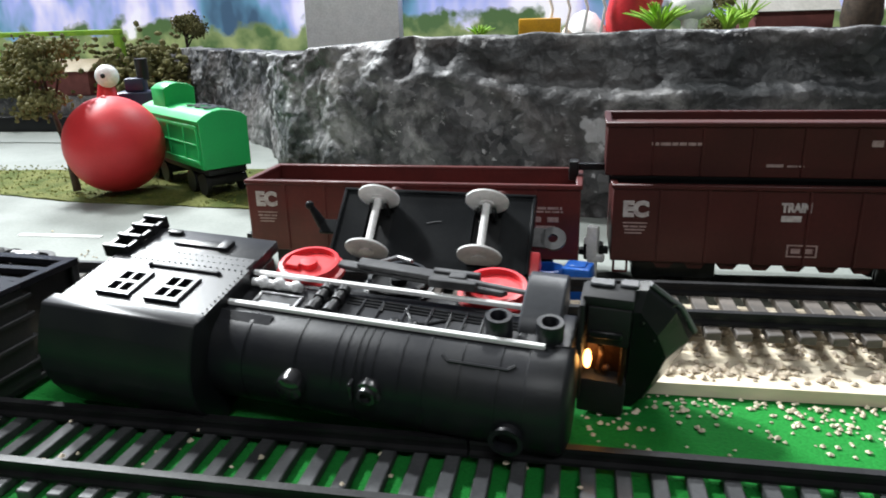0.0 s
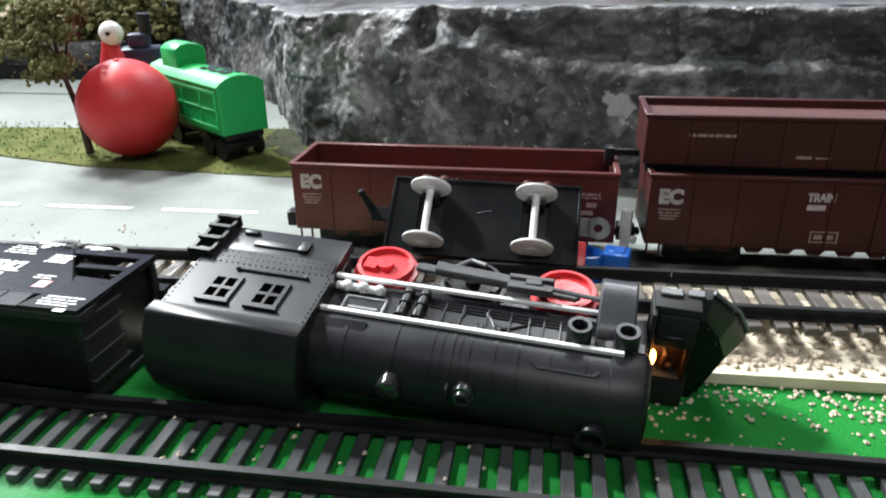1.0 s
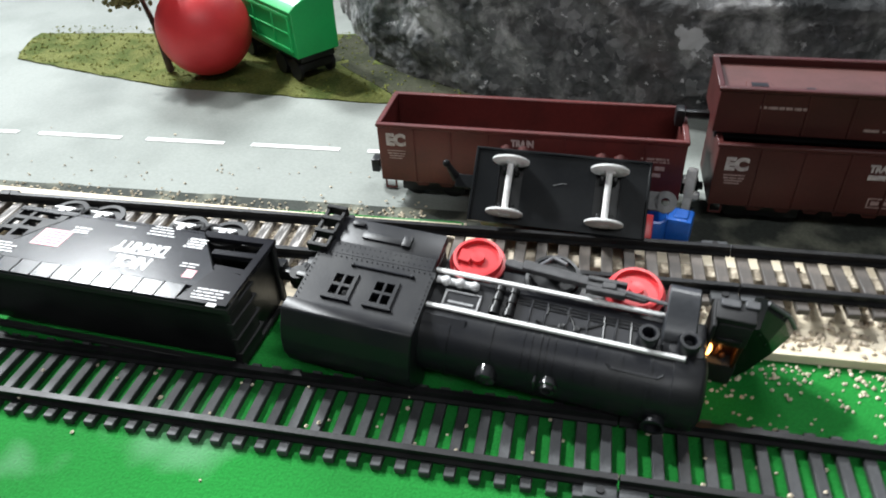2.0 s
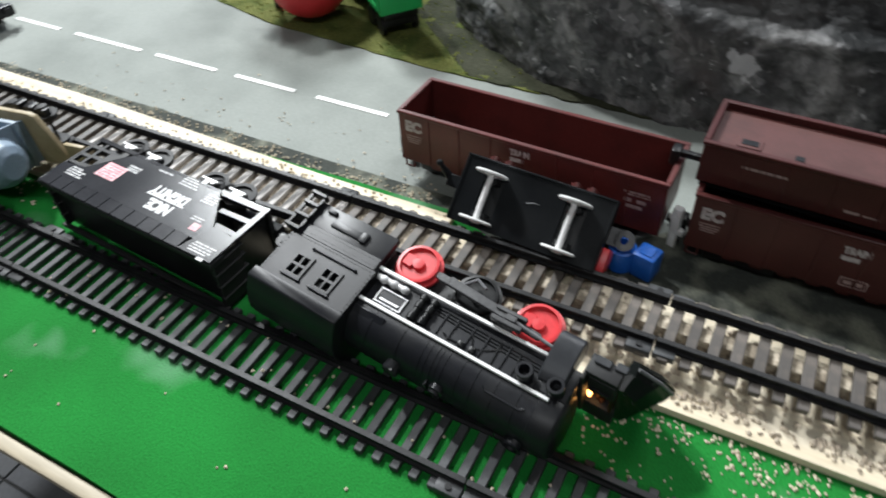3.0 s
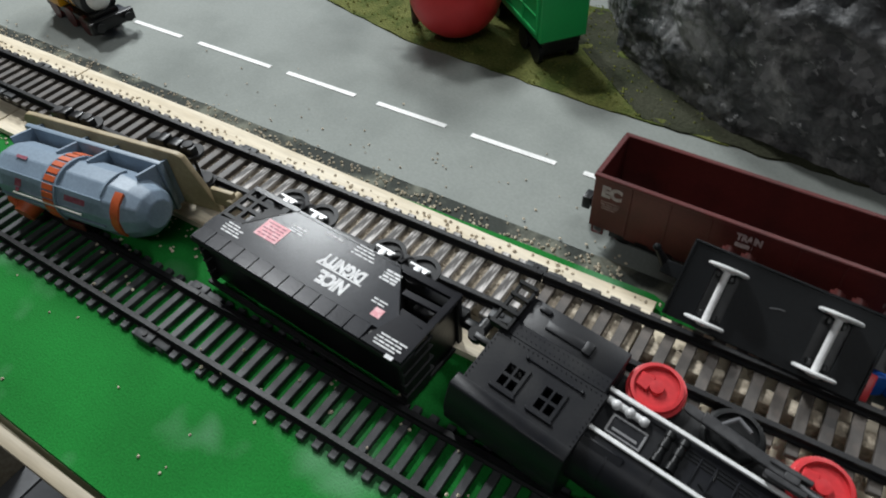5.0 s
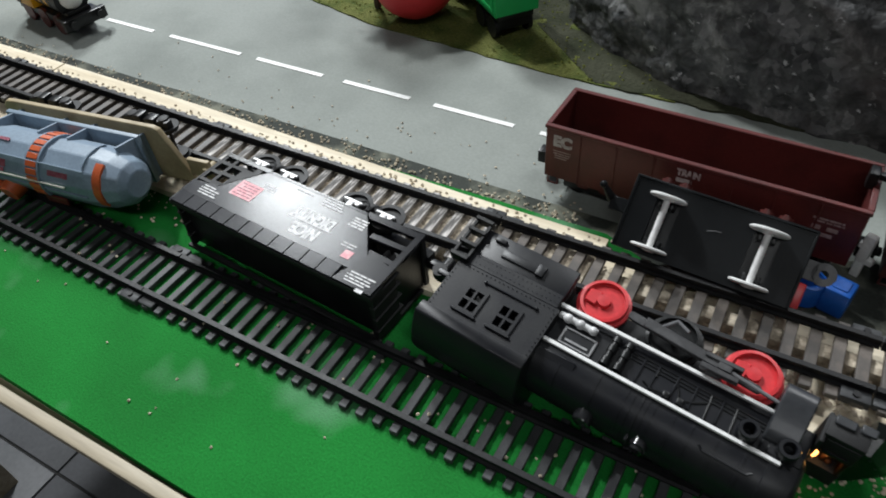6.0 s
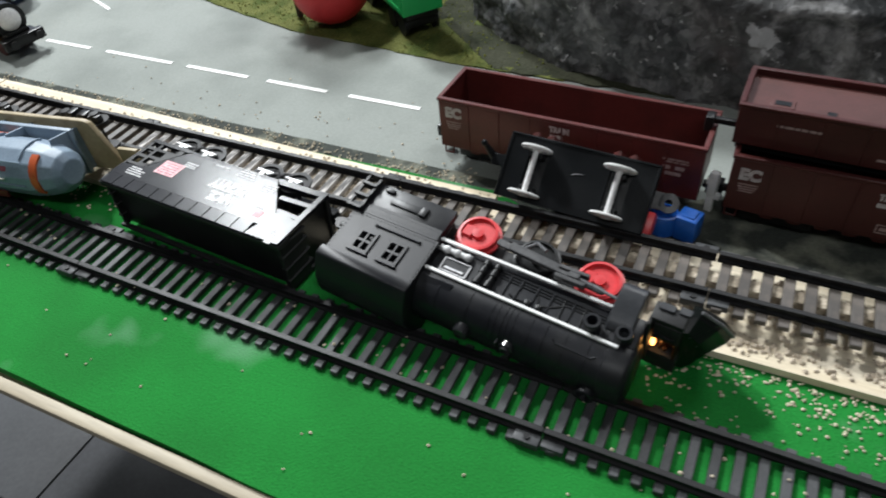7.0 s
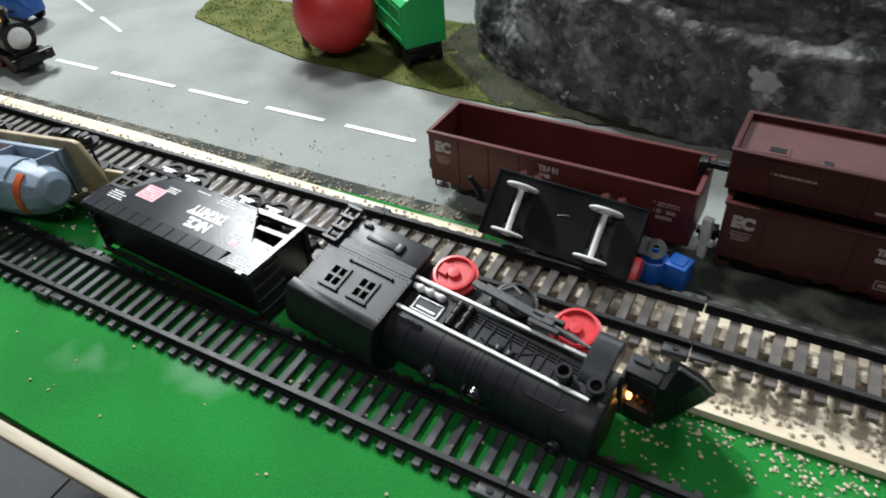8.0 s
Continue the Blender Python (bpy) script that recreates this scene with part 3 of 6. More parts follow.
# ---- painted backdrop: hazy blue and violet sky over dark trees ----
def backdrop_material():
    m = bpy.data.materials.new("glowing_printed_backdrop")
    m.use_nodes = True
    n, links = m.node_tree.nodes, m.node_tree.links
    b = n["Principled BSDF"]
    co, mp = n.new("ShaderNodeTexCoord"), n.new("ShaderNodeMapping")
    mp.inputs["Scale"].default_value = (1.0, 1.0, 0.55)
    links.new(co.outputs["Object"], mp.inputs[0])
    tex, ramp = n.new("ShaderNodeTexNoise"), n.new("ShaderNodeValToRGB")
    tex.inputs["Scale"].default_value, tex.inputs["Detail"].default_value = 15, 4
    links.new(mp.outputs[0], tex.inputs["Vector"])
    links.new(tex.outputs["Fac"], ramp.inputs[0])
    e = ramp.color_ramp.elements
    e[0].position, e[0].color = 0.34, (0.05, 0.10, 0.17, 1)
    e[1].position, e[1].color = 0.66, (0.88, 0.88, 0.95, 1)
    for p, c in ((0.42, (0.12, 0.28, 0.42)), (0.50, (0.34, 0.40, 0.75)), (0.57, (0.66, 0.64, 0.88))):
        k = e.new(p)
        k.color = (*c, 1)
    # printed hedges and trees along the lower edge of the sky
    sep, add, low, green, mix, hedge = n.new("ShaderNodeSeparateXYZ"), n.new("ShaderNodeMath"), n.new("ShaderNodeMapRange"), n.new("ShaderNodeTexNoise"), n.new("ShaderNodeMixRGB"), n.new("ShaderNodeValToRGB")
    green.inputs["Scale"].default_value, green.inputs["Detail"].default_value = 34, 4
    links.new(co.outputs["Object"], green.inputs["Vector"])
    links.new(co.outputs["Object"], sep.inputs[0])
    add.operation, add.inputs[1].default_value = "MULTIPLY_ADD", 0.075
    links.new(green.outputs["Fac"], add.inputs[0])
    links.new(sep.outputs["Z"], add.inputs[2])
    low.inputs["From Min"].default_value, low.inputs["From Max"].default_value = 0.114, 0.106
    links.new(add.outputs[0], low.inputs["Value"])
    hedge.color_ramp.elements[0].position, hedge.color_ramp.elements[0].color = 0.40, (0.07, 0.13, 0.05, 1)
    hedge.color_ramp.elements[1].position, hedge.color_ramp.elements[1].color = 0.62, (0.30, 0.36, 0.16, 1)
    links.new(green.outputs["Fac"], hedge.inputs[0])
    links.new(low.outputs[0], mix.inputs[0])
    links.new(ramp.outputs[0], mix.inputs[1])
    links.new(hedge.outputs[0], mix.inputs[2])
    links.new(mix.outputs[0], b.inputs["Base Color"])
    # the print is given a glow of its own to brighten the unlit panel
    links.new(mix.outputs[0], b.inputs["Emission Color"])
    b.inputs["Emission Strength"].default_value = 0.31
    b.inputs["Roughness"].default_value = 0.55
    return m


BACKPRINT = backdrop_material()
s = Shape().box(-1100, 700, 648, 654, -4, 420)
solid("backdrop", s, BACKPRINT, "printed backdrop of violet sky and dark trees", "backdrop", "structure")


# ---- track ----
def track(x0, x1, y, z, pitch, mat, sleeper_w, sleeper_l, slope, label, group):
    """A section from x0 to x1 whose centre line passes y at x = 0; parts: two rails and each sleeper."""
    rz = math.degrees(math.atan(slope))
    t = thing("track_section", label, "model track", mm(x0, y + slope * x0, z, 0, 0, rz), group)
    length = (x1 - x0) - 0.4
    for side in (-8.25, 8.25):
        s = Shape()
        s.prism([(side - 1.25, 1.7), (side + 1.25, 1.7), (side + 1.25, 2.3), (side + 0.45, 2.6), (side + 0.55, 3.7), (side + 0.75, 3.8),
                 (side + 0.75, 4.6), (side - 0.75, 4.6), (side - 0.75, 3.8), (side - 0.55, 3.7), (side - 0.45, 2.6), (side - 1.25, 2.3)], "x", 0, length)
        part("rail", s, RAILM, t)
    s = Shape()
    s.box(-sleeper_w / 2, sleeper_w / 2, -sleeper_l / 2, sleeper_l / 2, 0, 1.8, 0.22)
    me = s.mesh("sleeper")
    me.materials.append(mat)
    k = round(length / pitch)
    pitch = (x1 - x0) / k
    for i in range(k):
        ob = new("sleeper", me)
        ob.parent = t
        ob.location = ((pitch / 2 + i * pitch) / 1000, 0, 0)
    for side in (-1, 1):
        yy = side * 8.25
        lo, hi = sorted((yy + side * 0.9, yy + side * 4.4))
        plate = part("joiner_plate", Shape().box(length - 7, length, lo, hi, 0.3, 2.9, 0.3), SLEEPER, t, "black moulded joiner plate")
        part("joiner_pin", Shape().rod((length - 3.5, (lo + hi) / 2, 2.8), (length - 3.5, (lo + hi) / 2, 3.4), 0.9, seg=10), RAILM, plate)
        lo, hi = sorted((yy + side * 0.9, yy + side * 3.6))
        part("joiner_plate", Shape().box(0, 6.0, lo, hi, 0.3, 2.5, 0.3), SLEEPER, t)
    return t


for x0, x1 in ((-420, -300), (-300, -180), (-180, -10), (-10, 160), (160, 330)):
    track(x0, x1, 90.9, 0, 5.45, SLEEPER, 2.5, 24.6, -0.0155, "black plastic track section lying on green felt", "front track sections")
for x0, x1 in ((-620, -520), (-520, -330), (-330, -207), (-207, -89), (-89, 20), (20, 210), (210, 400)):
    track(x0, x1, 147.7, 7.8, 5.9, SLEEPER_GRAIN if x0 == -207 else SLEEPER_BROWN, 3.1, 25.5, -0.002, "black rail track section on a pale plywood roadbed", "back track sections")
for x0, x1 in ((-700, -507), (-506, -327), (-326, -58), (-57, 210), (211, 480)):
    steps = [x0 + (x1 - x0) * i / 24 for i in range(25)]
    s = Shape().prism([(x0, 125.6), (x1, 125.6), *((x, plank_far(x)) for x in reversed(steps))], "z", 0.2, 2.8)
    solid("roadbed_plank", s, PLANKM, "pale plywood roadbed plank strewn with grit", "plank", group="roadbed planks")
for x0, x1, y0, y1, mat, label in ((-700, -507, 138.4, 157.0, DARKBED, "dark brown roadbed strip under the back track"),
                                   (-506, -237, 138.4, 157.0, DARKBED, "dark brown roadbed strip under the back track"),
                                   (-236, -58, 138.4, 157.0, GRITBED, "grey brown gritty roadbed strip under the back track"),
                                   (-57, 210, 147.6, 152.5, GRITBED, "grey brown gritty riser strip under the back track"),
                                   (211, 480, 147.6, 152.5, GRITBED, "grey brown gritty riser strip under the back track")):
    s = Shape().box(x0, x1, y0, y1, 2.8, 7.8, 0.3)
    solid("track_riser", s, mat, label, "riser strip", group="track riser strips")
# second track on the plateau
track(-18, 330, 292, 58.3, 5.45, SLEEPER, 2.5, 24.6, 0.05, "black track section on the rock plateau", "plateau track sections")


# ---- gravel ----
def gravel(name, count, place, mat, label, size=(0.5, 1.1)):
    verts, faces = [], []
    rnd = random.Random(len(name) + count)
    for _ in range(count):
        x, y, z = place(rnd)
        r = rnd.uniform(*size)
        o = len(verts)
        a = rnd.uniform(0, 6.28)
        for dx, dy, dz in ((1, 0, 0), (0.3, 0.95, 0.1), (-0.9, 0.4, 0), (-0.5, -0.8, 0.1), (0.5, -0.85, 0), (0.15, 0.1, 0.85), (0, 0, -0.5), (-0.3, 0.2, 0.75)):
            k = r * rnd.uniform(0.75, 1.2)
            verts.append(((x + k * (dx * math.cos(a) - dy * math.sin(a))) / 1000, (y + k * (dx * math.sin(a) + dy * math.cos(a))) / 1000, (z + 0.4 * r + k * dz) / 1000))
        for f in ((0, 1, 5), (1, 7, 5), (1, 2, 7), (2, 3, 7), (3, 5, 7), (3, 4, 5), (4, 0, 5), (1, 0, 6), (2, 1, 6), (3, 2, 6), (4, 3, 6), (0, 4, 6)):
            faces.append(tuple(o + i for i in f))
    me = bpy.data.meshes.new(name)
    me.from_pydata(verts, [], faces)
    me.materials.append(mat)
    return tagged(new(name, me), label, "gravel", kind="stuff")


def on_felt_right(r):
    # thick near the plank, thinning towards the front track, clumped
    while True:
        x, y = r.uniform(8, 150), 125 - abs(r.gauss(0, 9))
        if y > 103 and noise.noise((x / 9, y / 9, 2)) > -0.15 - 0.25 * (y > 122) - 0.3 * (x > 45):
            return x, y, 0.1


def on_felt_left(r):
    return r.uniform(-420, -190), 125 - abs(r.gauss(0, 7)), 0.1


def in_front_track(r):
    return r.uniform(-230, 60), r.uniform(82, 106), r.choice((0.1, 0.1, 2.0))


def on_far_strip(r):
    return r.uniform(-430, -55), (161.0 + abs(r.gauss(0, 2.4))) if r.random() < 0.72 else (169.8 - abs(r.gauss(0, 1.8))), 2.8


def on_near_strip(r):
    return r.uniform(15, 200), 131.4 + r.gauss(0, 2.0), 2.8


def in_back_track(r):
    return r.uniform(-90, 210), r.uniform(135, 158), r.choice((2.8, 2.8, 4.0))


def by_road(r):
    return r.uniform(-420, -70), 175.0 + abs(r.gauss(0, 4.6)), -1.4


def on_road(r):
    return r.uniform(-300, -60), 186 + abs(r.gauss(0, 16)), -1.8


def loose_front(r):
    return r.uniform(-300, 60), r.uniform(48, 80), 0.1


gravel("gravel_on_felt", 560, on_felt_right, STONE, "tan ballast grit scattered on the green felt", (0.3, 0.7))
gravel("gravel_by_plank", 260, on_felt_left, STONE, "tan ballast grit scattered beside the plank", (0.35, 0.8))
gravel("gravel_in_track", 110, in_front_track, STONE, "stray tan grit between the black sleepers", (0.4, 0.8))
gravel("gravel_far_strip", 420, on_far_strip, STONE, "tan grit glued along the plywood strip", (0.35, 0.8))
gravel("gravel_near_strip", 520, on_near_strip, STONE_GREY, "tan brown ballast along the plywood edge", (0.4, 1.0))
gravel("gravel_in_back_track", 1300, in_back_track, STONE_GREY, "grey brown ballast between the sleepers", (0.6, 1.2))
gravel("gravel_on_grit_bed", 420, lambda r: (r.uniform(-234, -60), r.uniform(138.6, 156.8), 7.6), STONE_GREY, "fine grey brown grit between the weathered sleepers", (0.3, 0.7))
gravel("gravel_by_road", 560, by_road, STONE, "fine tan grit along the road edge", (0.35, 0.75))
gravel("gravel_on_road", 45, on_road, STONE, "stray tan grit on the grey road", (0.3, 0.6))
gravel("gravel_front", 30, loose_front, STONE, "a few loose grains on the felt", (0.35, 0.6))
gravel("grass_tufts", 1100, lambda r: (lambda x: (x, r.uniform(grass_near(x) + 1, 345), -1.2))(r.uniform(-325, -66)), TUFT, "olive grass tufts on the plot", (0.35, 0.8))


def framed_panel(s, x0, x1, y0, y1, z0, z1, holes):
    """One flat panel with rectangular openings right through it."""
    xs = sorted({x0, x1, *(h[0] for h in holes), *(h[1] for h in holes)})
    ys = sorted({y0, y1, *(h[2] for h in holes), *(h[3] for h in holes)})
    grid = {}

    def at(i, j, z):
        if (i, j, z) not in grid:
            grid[i, j, z] = s.bm.verts.new((xs[i], ys[j], z))
        return grid[i, j, z]

    def full(i, j):
        if not (0 <= i < len(xs) - 1 and 0 <= j < len(ys) - 1):
            return False
        a, c = (xs[i] + xs[i + 1]) / 2, (ys[j] + ys[j + 1]) / 2
        return not any(h[0] <= a <= h[1] and h[2] <= c <= h[3] for h in holes)

    for i in range(len(xs) - 1):
        for j in range(len(ys) - 1):
            if full(i, j):
                s.bm.faces.new((at(i, j, z1), at(i + 1, j, z1), at(i + 1, j + 1, z1), at(i, j + 1, z1)))
                s.bm.faces.new((at(i, j + 1, z0), at(i + 1, j + 1, z0), at(i + 1, j, z0), at(i, j, z0)))
                for di, dj, p, q in ((0, -1, (i, j), (i + 1, j)), (1, 0, (i + 1, j), (i + 1, j + 1)), (0, 1, (i + 1, j + 1), (i, j + 1)), (-1, 0, (i, j + 1), (i, j))):
                    if not full(i + di, j + dj):
                        s.bm.faces.new((at(*p, z0), at(*q, z0), at(*q, z1), at(*p, z1)))
    return s


# ---- gondola wagons ----
def gondola(label, m, group, inside_print=True, floor_z=10.5, bogies=True, holes=False, skin=OXIDE):
    """Local: x along the wagon from its left end, y from the near side back, z up from the rails."""
    w = thing("gondola_wagon", label, "toy wagon", m, group)
    L, W, z0, z1, t = 97.0, 24.0, 8.0, 29.0, 1.2
    if not bogies:
        z0, z1, floor_z = 0.0, 14.0, 12.0
    s = Shape()
    s.box(0, L, 0, t, z0, z1, 0.2).box(0, L, W - t, W, z0, z1, 0.2).box(0, t, t, W - t, z0, z1, 0.2).box(L - t, L, t, W - t, z0, z1, 0.2)
    part("body", s, skin, w)
    part("wagon_floor", Shape().box(t, L - t, t, W - t, floor_z - 1.5, floor_z), OXIDE_IN, w, "faded oxide red floor")
    s = Shape()
    s.box(-0.4, L + 0.4, -0.5, t + 0.1, z1 - 1.0, z1 + 0.3, 0.25).box(-0.4, L + 0.4, W - t - 0.1, W + 0.5, z1 - 1.0, z1 + 0.3, 0.25)
    s.box(-0.5, t + 0.1, t, W - t, z1 - 1.0, z1 + 0.3, 0.25).box(L - t - 0.1, L + 0.5, t, W - t, z1 - 1.0, z1 + 0.3, 0.25)
    part("rim", s, skin, w, "oxide red rounded rim")
    for i in range(1, 8):
        x = L * i / 8
        for y0, y1 in ((-0.35, 0.05), (W - 0.05, W + 0.35)):
            part("rib", Shape().box(x - 0.3, x + 0.3, y0, y1, z0 + 0.4, z1 - 1.1, 0.08), skin, w)
    if holes:
        for x, y in ((8, 4.5), (24, 4.2), (52, 3.4), (58, 3.4), (82, 4)):
            big = x in (8, 27)
            part("floor_socket", Shape().box(x, x + (7 if big else 2.5), y, y + (5 if big else 2.5), floor_z - 0.1, floor_z + 0.35, 0.15), OXIDE_IN if big else BLACK, w)
            if big:
                part("socket_hole", Shape().box(x + 1.2, x + 5.8, y + 1.2, y + 3.8, floor_z + 0.2, floor_z + 0.5), BLACK, w)
    if bogies:
        for i in range(9):
            x = 14 + i * 8.2
            part("sill_scallop", Shape().prism([(x - 3.2, z0 + 0.2), (x + 3.2, z0 + 0.2), (x + 1.6, z0 - 1.8), (x - 1.6, z0 - 1.8)], "y", 1.0, 1.8), skin, w)
        for x in (17, 79):
            b = part("bogie", Shape().box(x - 11, x + 11, 3.2, 5.0, 2.6, 7.4, 0.6).box(x - 11, x + 11, W - 5, W - 3.2, 2.6, 7.4, 0.6).box(x - 4, x + 4, 5, W - 5, 4, 7.9, 0.4), BLACK, w, "black plastic bogie")
            for dx in (-6.5, 6.5):
                s = Shape()
                for y in (5.4, W - 7.4):
                    s.lathe([(0.5, 0), (4.6, 0), (4.6, 0.5), (4.0, 0.8), (4.0, 2.0), (0.5, 2.0)], (x + dx, y, 4.4), "y", 22)
                s.rod((x + dx, 5, 4.4), (x + dx, W - 5, 4.4), 0.7, seg=8)
                part("wheelset", s, BLACK, b)
        for x, sgn in ((0, -1), (L, 1)):
            s = Shape()
            s.box(min(x, x + sgn * 5), max(x, x + sgn * 5), W / 2 - 1.4, W / 2 + 1.4, 6.2, 8.0, 0.3)
            s.box(min(x + sgn * 4, x + sgn * 7), max(x + sgn * 4, x + sgn * 7), W / 2 - 2.4, W / 2 + 2.4, 4.6, 9.6, 0.5)
            part("coupler", s, BLACK, w, "black hook coupler")
        part("corner_step", Shape().tube([(1, 1.2, z0), (1, 1.2, z0 - 3.4), (4.5, 1.2, z0 - 3.4), (4.5, 1.2, z0)], 0.35, 6), skin, w)
    up = Euler((radians(90), 0, 0)).to_matrix().to_4x4()
    def face(x, z):
        return Matrix.Translation((x / 1000, -0.00004, z / 1000)) @ up
    if bogies:
        lettering("EC", 4.0, INK_MID, w, face(6.0, 23.4 if inside_print else 22.4), label="white printed letters", width=6.6, bold=2.6)
        bars("small_print", [(0, 0, 6.2, 0.35), (0, -1.0, 6.0, 0.5), (0, -1.9, 5.2, 0.4), (-0.4, -2.8, 4.4, 0.35)], INK_DIM, w, face(6.0, 19.6 if inside_print else 18.8), "faded unreadable print")
        lettering("TRAIN", 2.3, INK_MID, w, face(47.5 if inside_print else 45.5, 25.0 if inside_print else 23.6), label="faded printed word", width=7.2, bold=2.4)
        bars("small_print", [(-1, 0, 4.8, 1.6)], INK_MID, w, face(47.5 if inside_print else 45.5, 22.2 if inside_print else 20.8))
        if inside_print:
            bars("small_print", [(0, 0, 8.4, 0.7), (0.5, -1.0, 8.0, 0.5), (-2.6, -3.2, 2.4, 1.5), (1.8, -3.2, 3.0, 1.4), (-0.4, -5.6, 5.6, 1.3)], INK_DIM, w, face(88, 22.8), "faded unreadable print")
        else:
            bars("small_print", [(0, 1.5, 7.4, 0.35), (0, -1.5, 7.4, 0.35), (-3.5, 0, 0.4, 2.8), (3.5, 0, 0.4, 2.8), (-1.5, 0, 2.2, 1.3), (1.6, 0, 2.0, 1.3)], INK_DIM, w, face(48, 12.2), "faded unreadable print in a box")
    else:
        bars("small_print", [(0, 0, 13, 0.8)], INK_DIM, w, face(18, 8.6), "faded unreadable print")
        bars("small_print", [(-2, 0, 4, 0.8), (3, -0.1, 4, 0.5)], INK_DIM, w, face(44, 3.2))
        bars("small_print", [(-2, 0, 2.6, 1.6), (1.4, 0, 2.8, 1.6)], INK_DIM, w, face(67, 9.0))
    return w


gondola("oxide red toy gondola wagon with white print by the road", mm(-88.2, 188, -1.4, 0, 0, -1.6), "oxide red gondola wagons")
gondola("oxide red toy gondola wagon carrying a second wagon body", mm(17.2, 184.2, -0.6, 0, 0, -0.8), "oxide red gondola wagons", inside_print=False, skin=OXIDE_SHADED)
top_body = gondola("oxide red wagon body stacked in another wagon", mm(15.2, 188.6, 30.0, 0, 0.0, -2.0), "oxide red gondola wagons", bogies=False, holes=True, skin=OXIDE_SHADED)
# the dark frame and wheels of the stacked body reach down into the wagon below
for x in (8, 62):
    part("bogie", Shape().box(x, x + 24, 4, 20, -5.5, 0.2, 0.8).box(x + 3, x + 21, 2, 22, -3.2, -0.5, 0.4), BLACK, top_body, "black plastic bogie")
part("underframe", Shape().box(1, 96, 1.5, 22.5, -2.6, 0.1, 0.3), BLACK, top_body, "black underframe")
part("coupler", Shape().box(-9, 0, 10, 12, -0.8, 1.2, 0.3).box(-10.0, -7.2, 8.6, 13.4, -3.6, 2.0, 0.6), BLACK, top_body, "black hook coupler")


# ---- small wagon chassis tipped against the gondola ----
cart = thing("tipped_wagon", "small dark grey wagon chassis tipped over, white wheels up", "toy wagon", mm(-28.2, 166.0, 21.8, 43, 0.8, -3.2))
s = framed_panel(Shape(), -25, 25, -12.6, 9.2, -1.6, 0, [(-17.6, -10.7, -8.6, 5.6), (10.3, 17.3, -8.6, 5.6)])
part("underside_plate", s, DARKGREY, cart, "dark grey plate with axle slots")
s = Shape().box(-25.4, 25.4, 9.0, 9.8, -2.6, 0.7, 0.2).box(-25.4, -24.6, -12.6, 9.4, -2.6, 0.6, 0.2).box(24.6, 25.4, -12.6, 9.4, -2.6, 0.6, 0.2)
part("plate_lip", s, DARKGREY, cart)
part("scratch", Shape().tube([(-1.5, 0.2, 0.02), (0.6, 0.9, 0.02), (2.2, 1.0, 0.02)], 0.12, 6), GREYARM, cart, "pale scratch")
part("body_shell", Shape().box(-23, 23, -11.4, 8.2, -13.0, -2.9, 0.8), OXIDE, cart, "oxide red body shell")
# added black plate stands in for the shade inside the axle slots
part("slot_shade_plate", Shape().box(-20, 20, -10, 7, -2.8, -2.0), BLACK, cart)
for x in (-14.2, 13.8):
    s = Shape()
    for y in (-10.4, 5.0):
        s.lathe([(0.6, -0.9), (1.7, -0.8), (1.8, -0.4), (5.0, -0.35), (5.4, -0.1), (5.4, 0.35), (5.0, 0.6), (0.8, 0.62)], (x, y, 3.9), "y", 30)
    s.rod((x, -10.4, 3.9), (x, 5.0, 3.9), 0.95, seg=14)
    part("wheelset", s, WHITE, cart, "white plastic axle with two wheels")
    for y in (-9.0, 2.2):
        part("axle_clip", Shape().box(x - 2.4, x - 1.2, y, y + 1.6, -1, 3.4, 0.25).box(x + 1.2, x + 2.4, y, y + 1.6, -1, 3.4, 0.25), BLACK, cart)
    for dx in (-2.6, 2.6):
        part("axle_box", Shape().rod((x + dx, 9.6, -1.6), (x + dx, 10.8, -1.6), 1.9, seg=16).rod((x + dx, 10.8, -1.6), (x + dx, 11.4, -1.6), 1.0, seg=12), OXIDE, cart, "oxide red axle box")
s = Shape()
s.lathe([(1.2, -0.5), (3.2, -0.5), (3.2, 0.5), (1.2, 0.5)], (30.2, -0.6, -3), "z", 22, True)
s.box(25, 28.5, -3.4, 2.2, -3.5, -2.5, 0.2)
part("coupling_loop", s, RODM, cart, "worn dark grey coupling loop")
part("coupling_hook", Shape().box(-31, -25, -2.6, 1.6, -3.5, -2.5, 0.2).rod((-31, 0.6, -4), (-33.5, 3.2, 0.6), 1.5, 0.8, 12).ball((-33.8, 3.4, 1.0), 1.2, 2), DARKGREY, cart, "dark grey coupling hook")
part("end_block", Shape().box(23, 27.5, -12, -4.5, -9.5, -2.6, 0.5), RED, cart, "red end block")

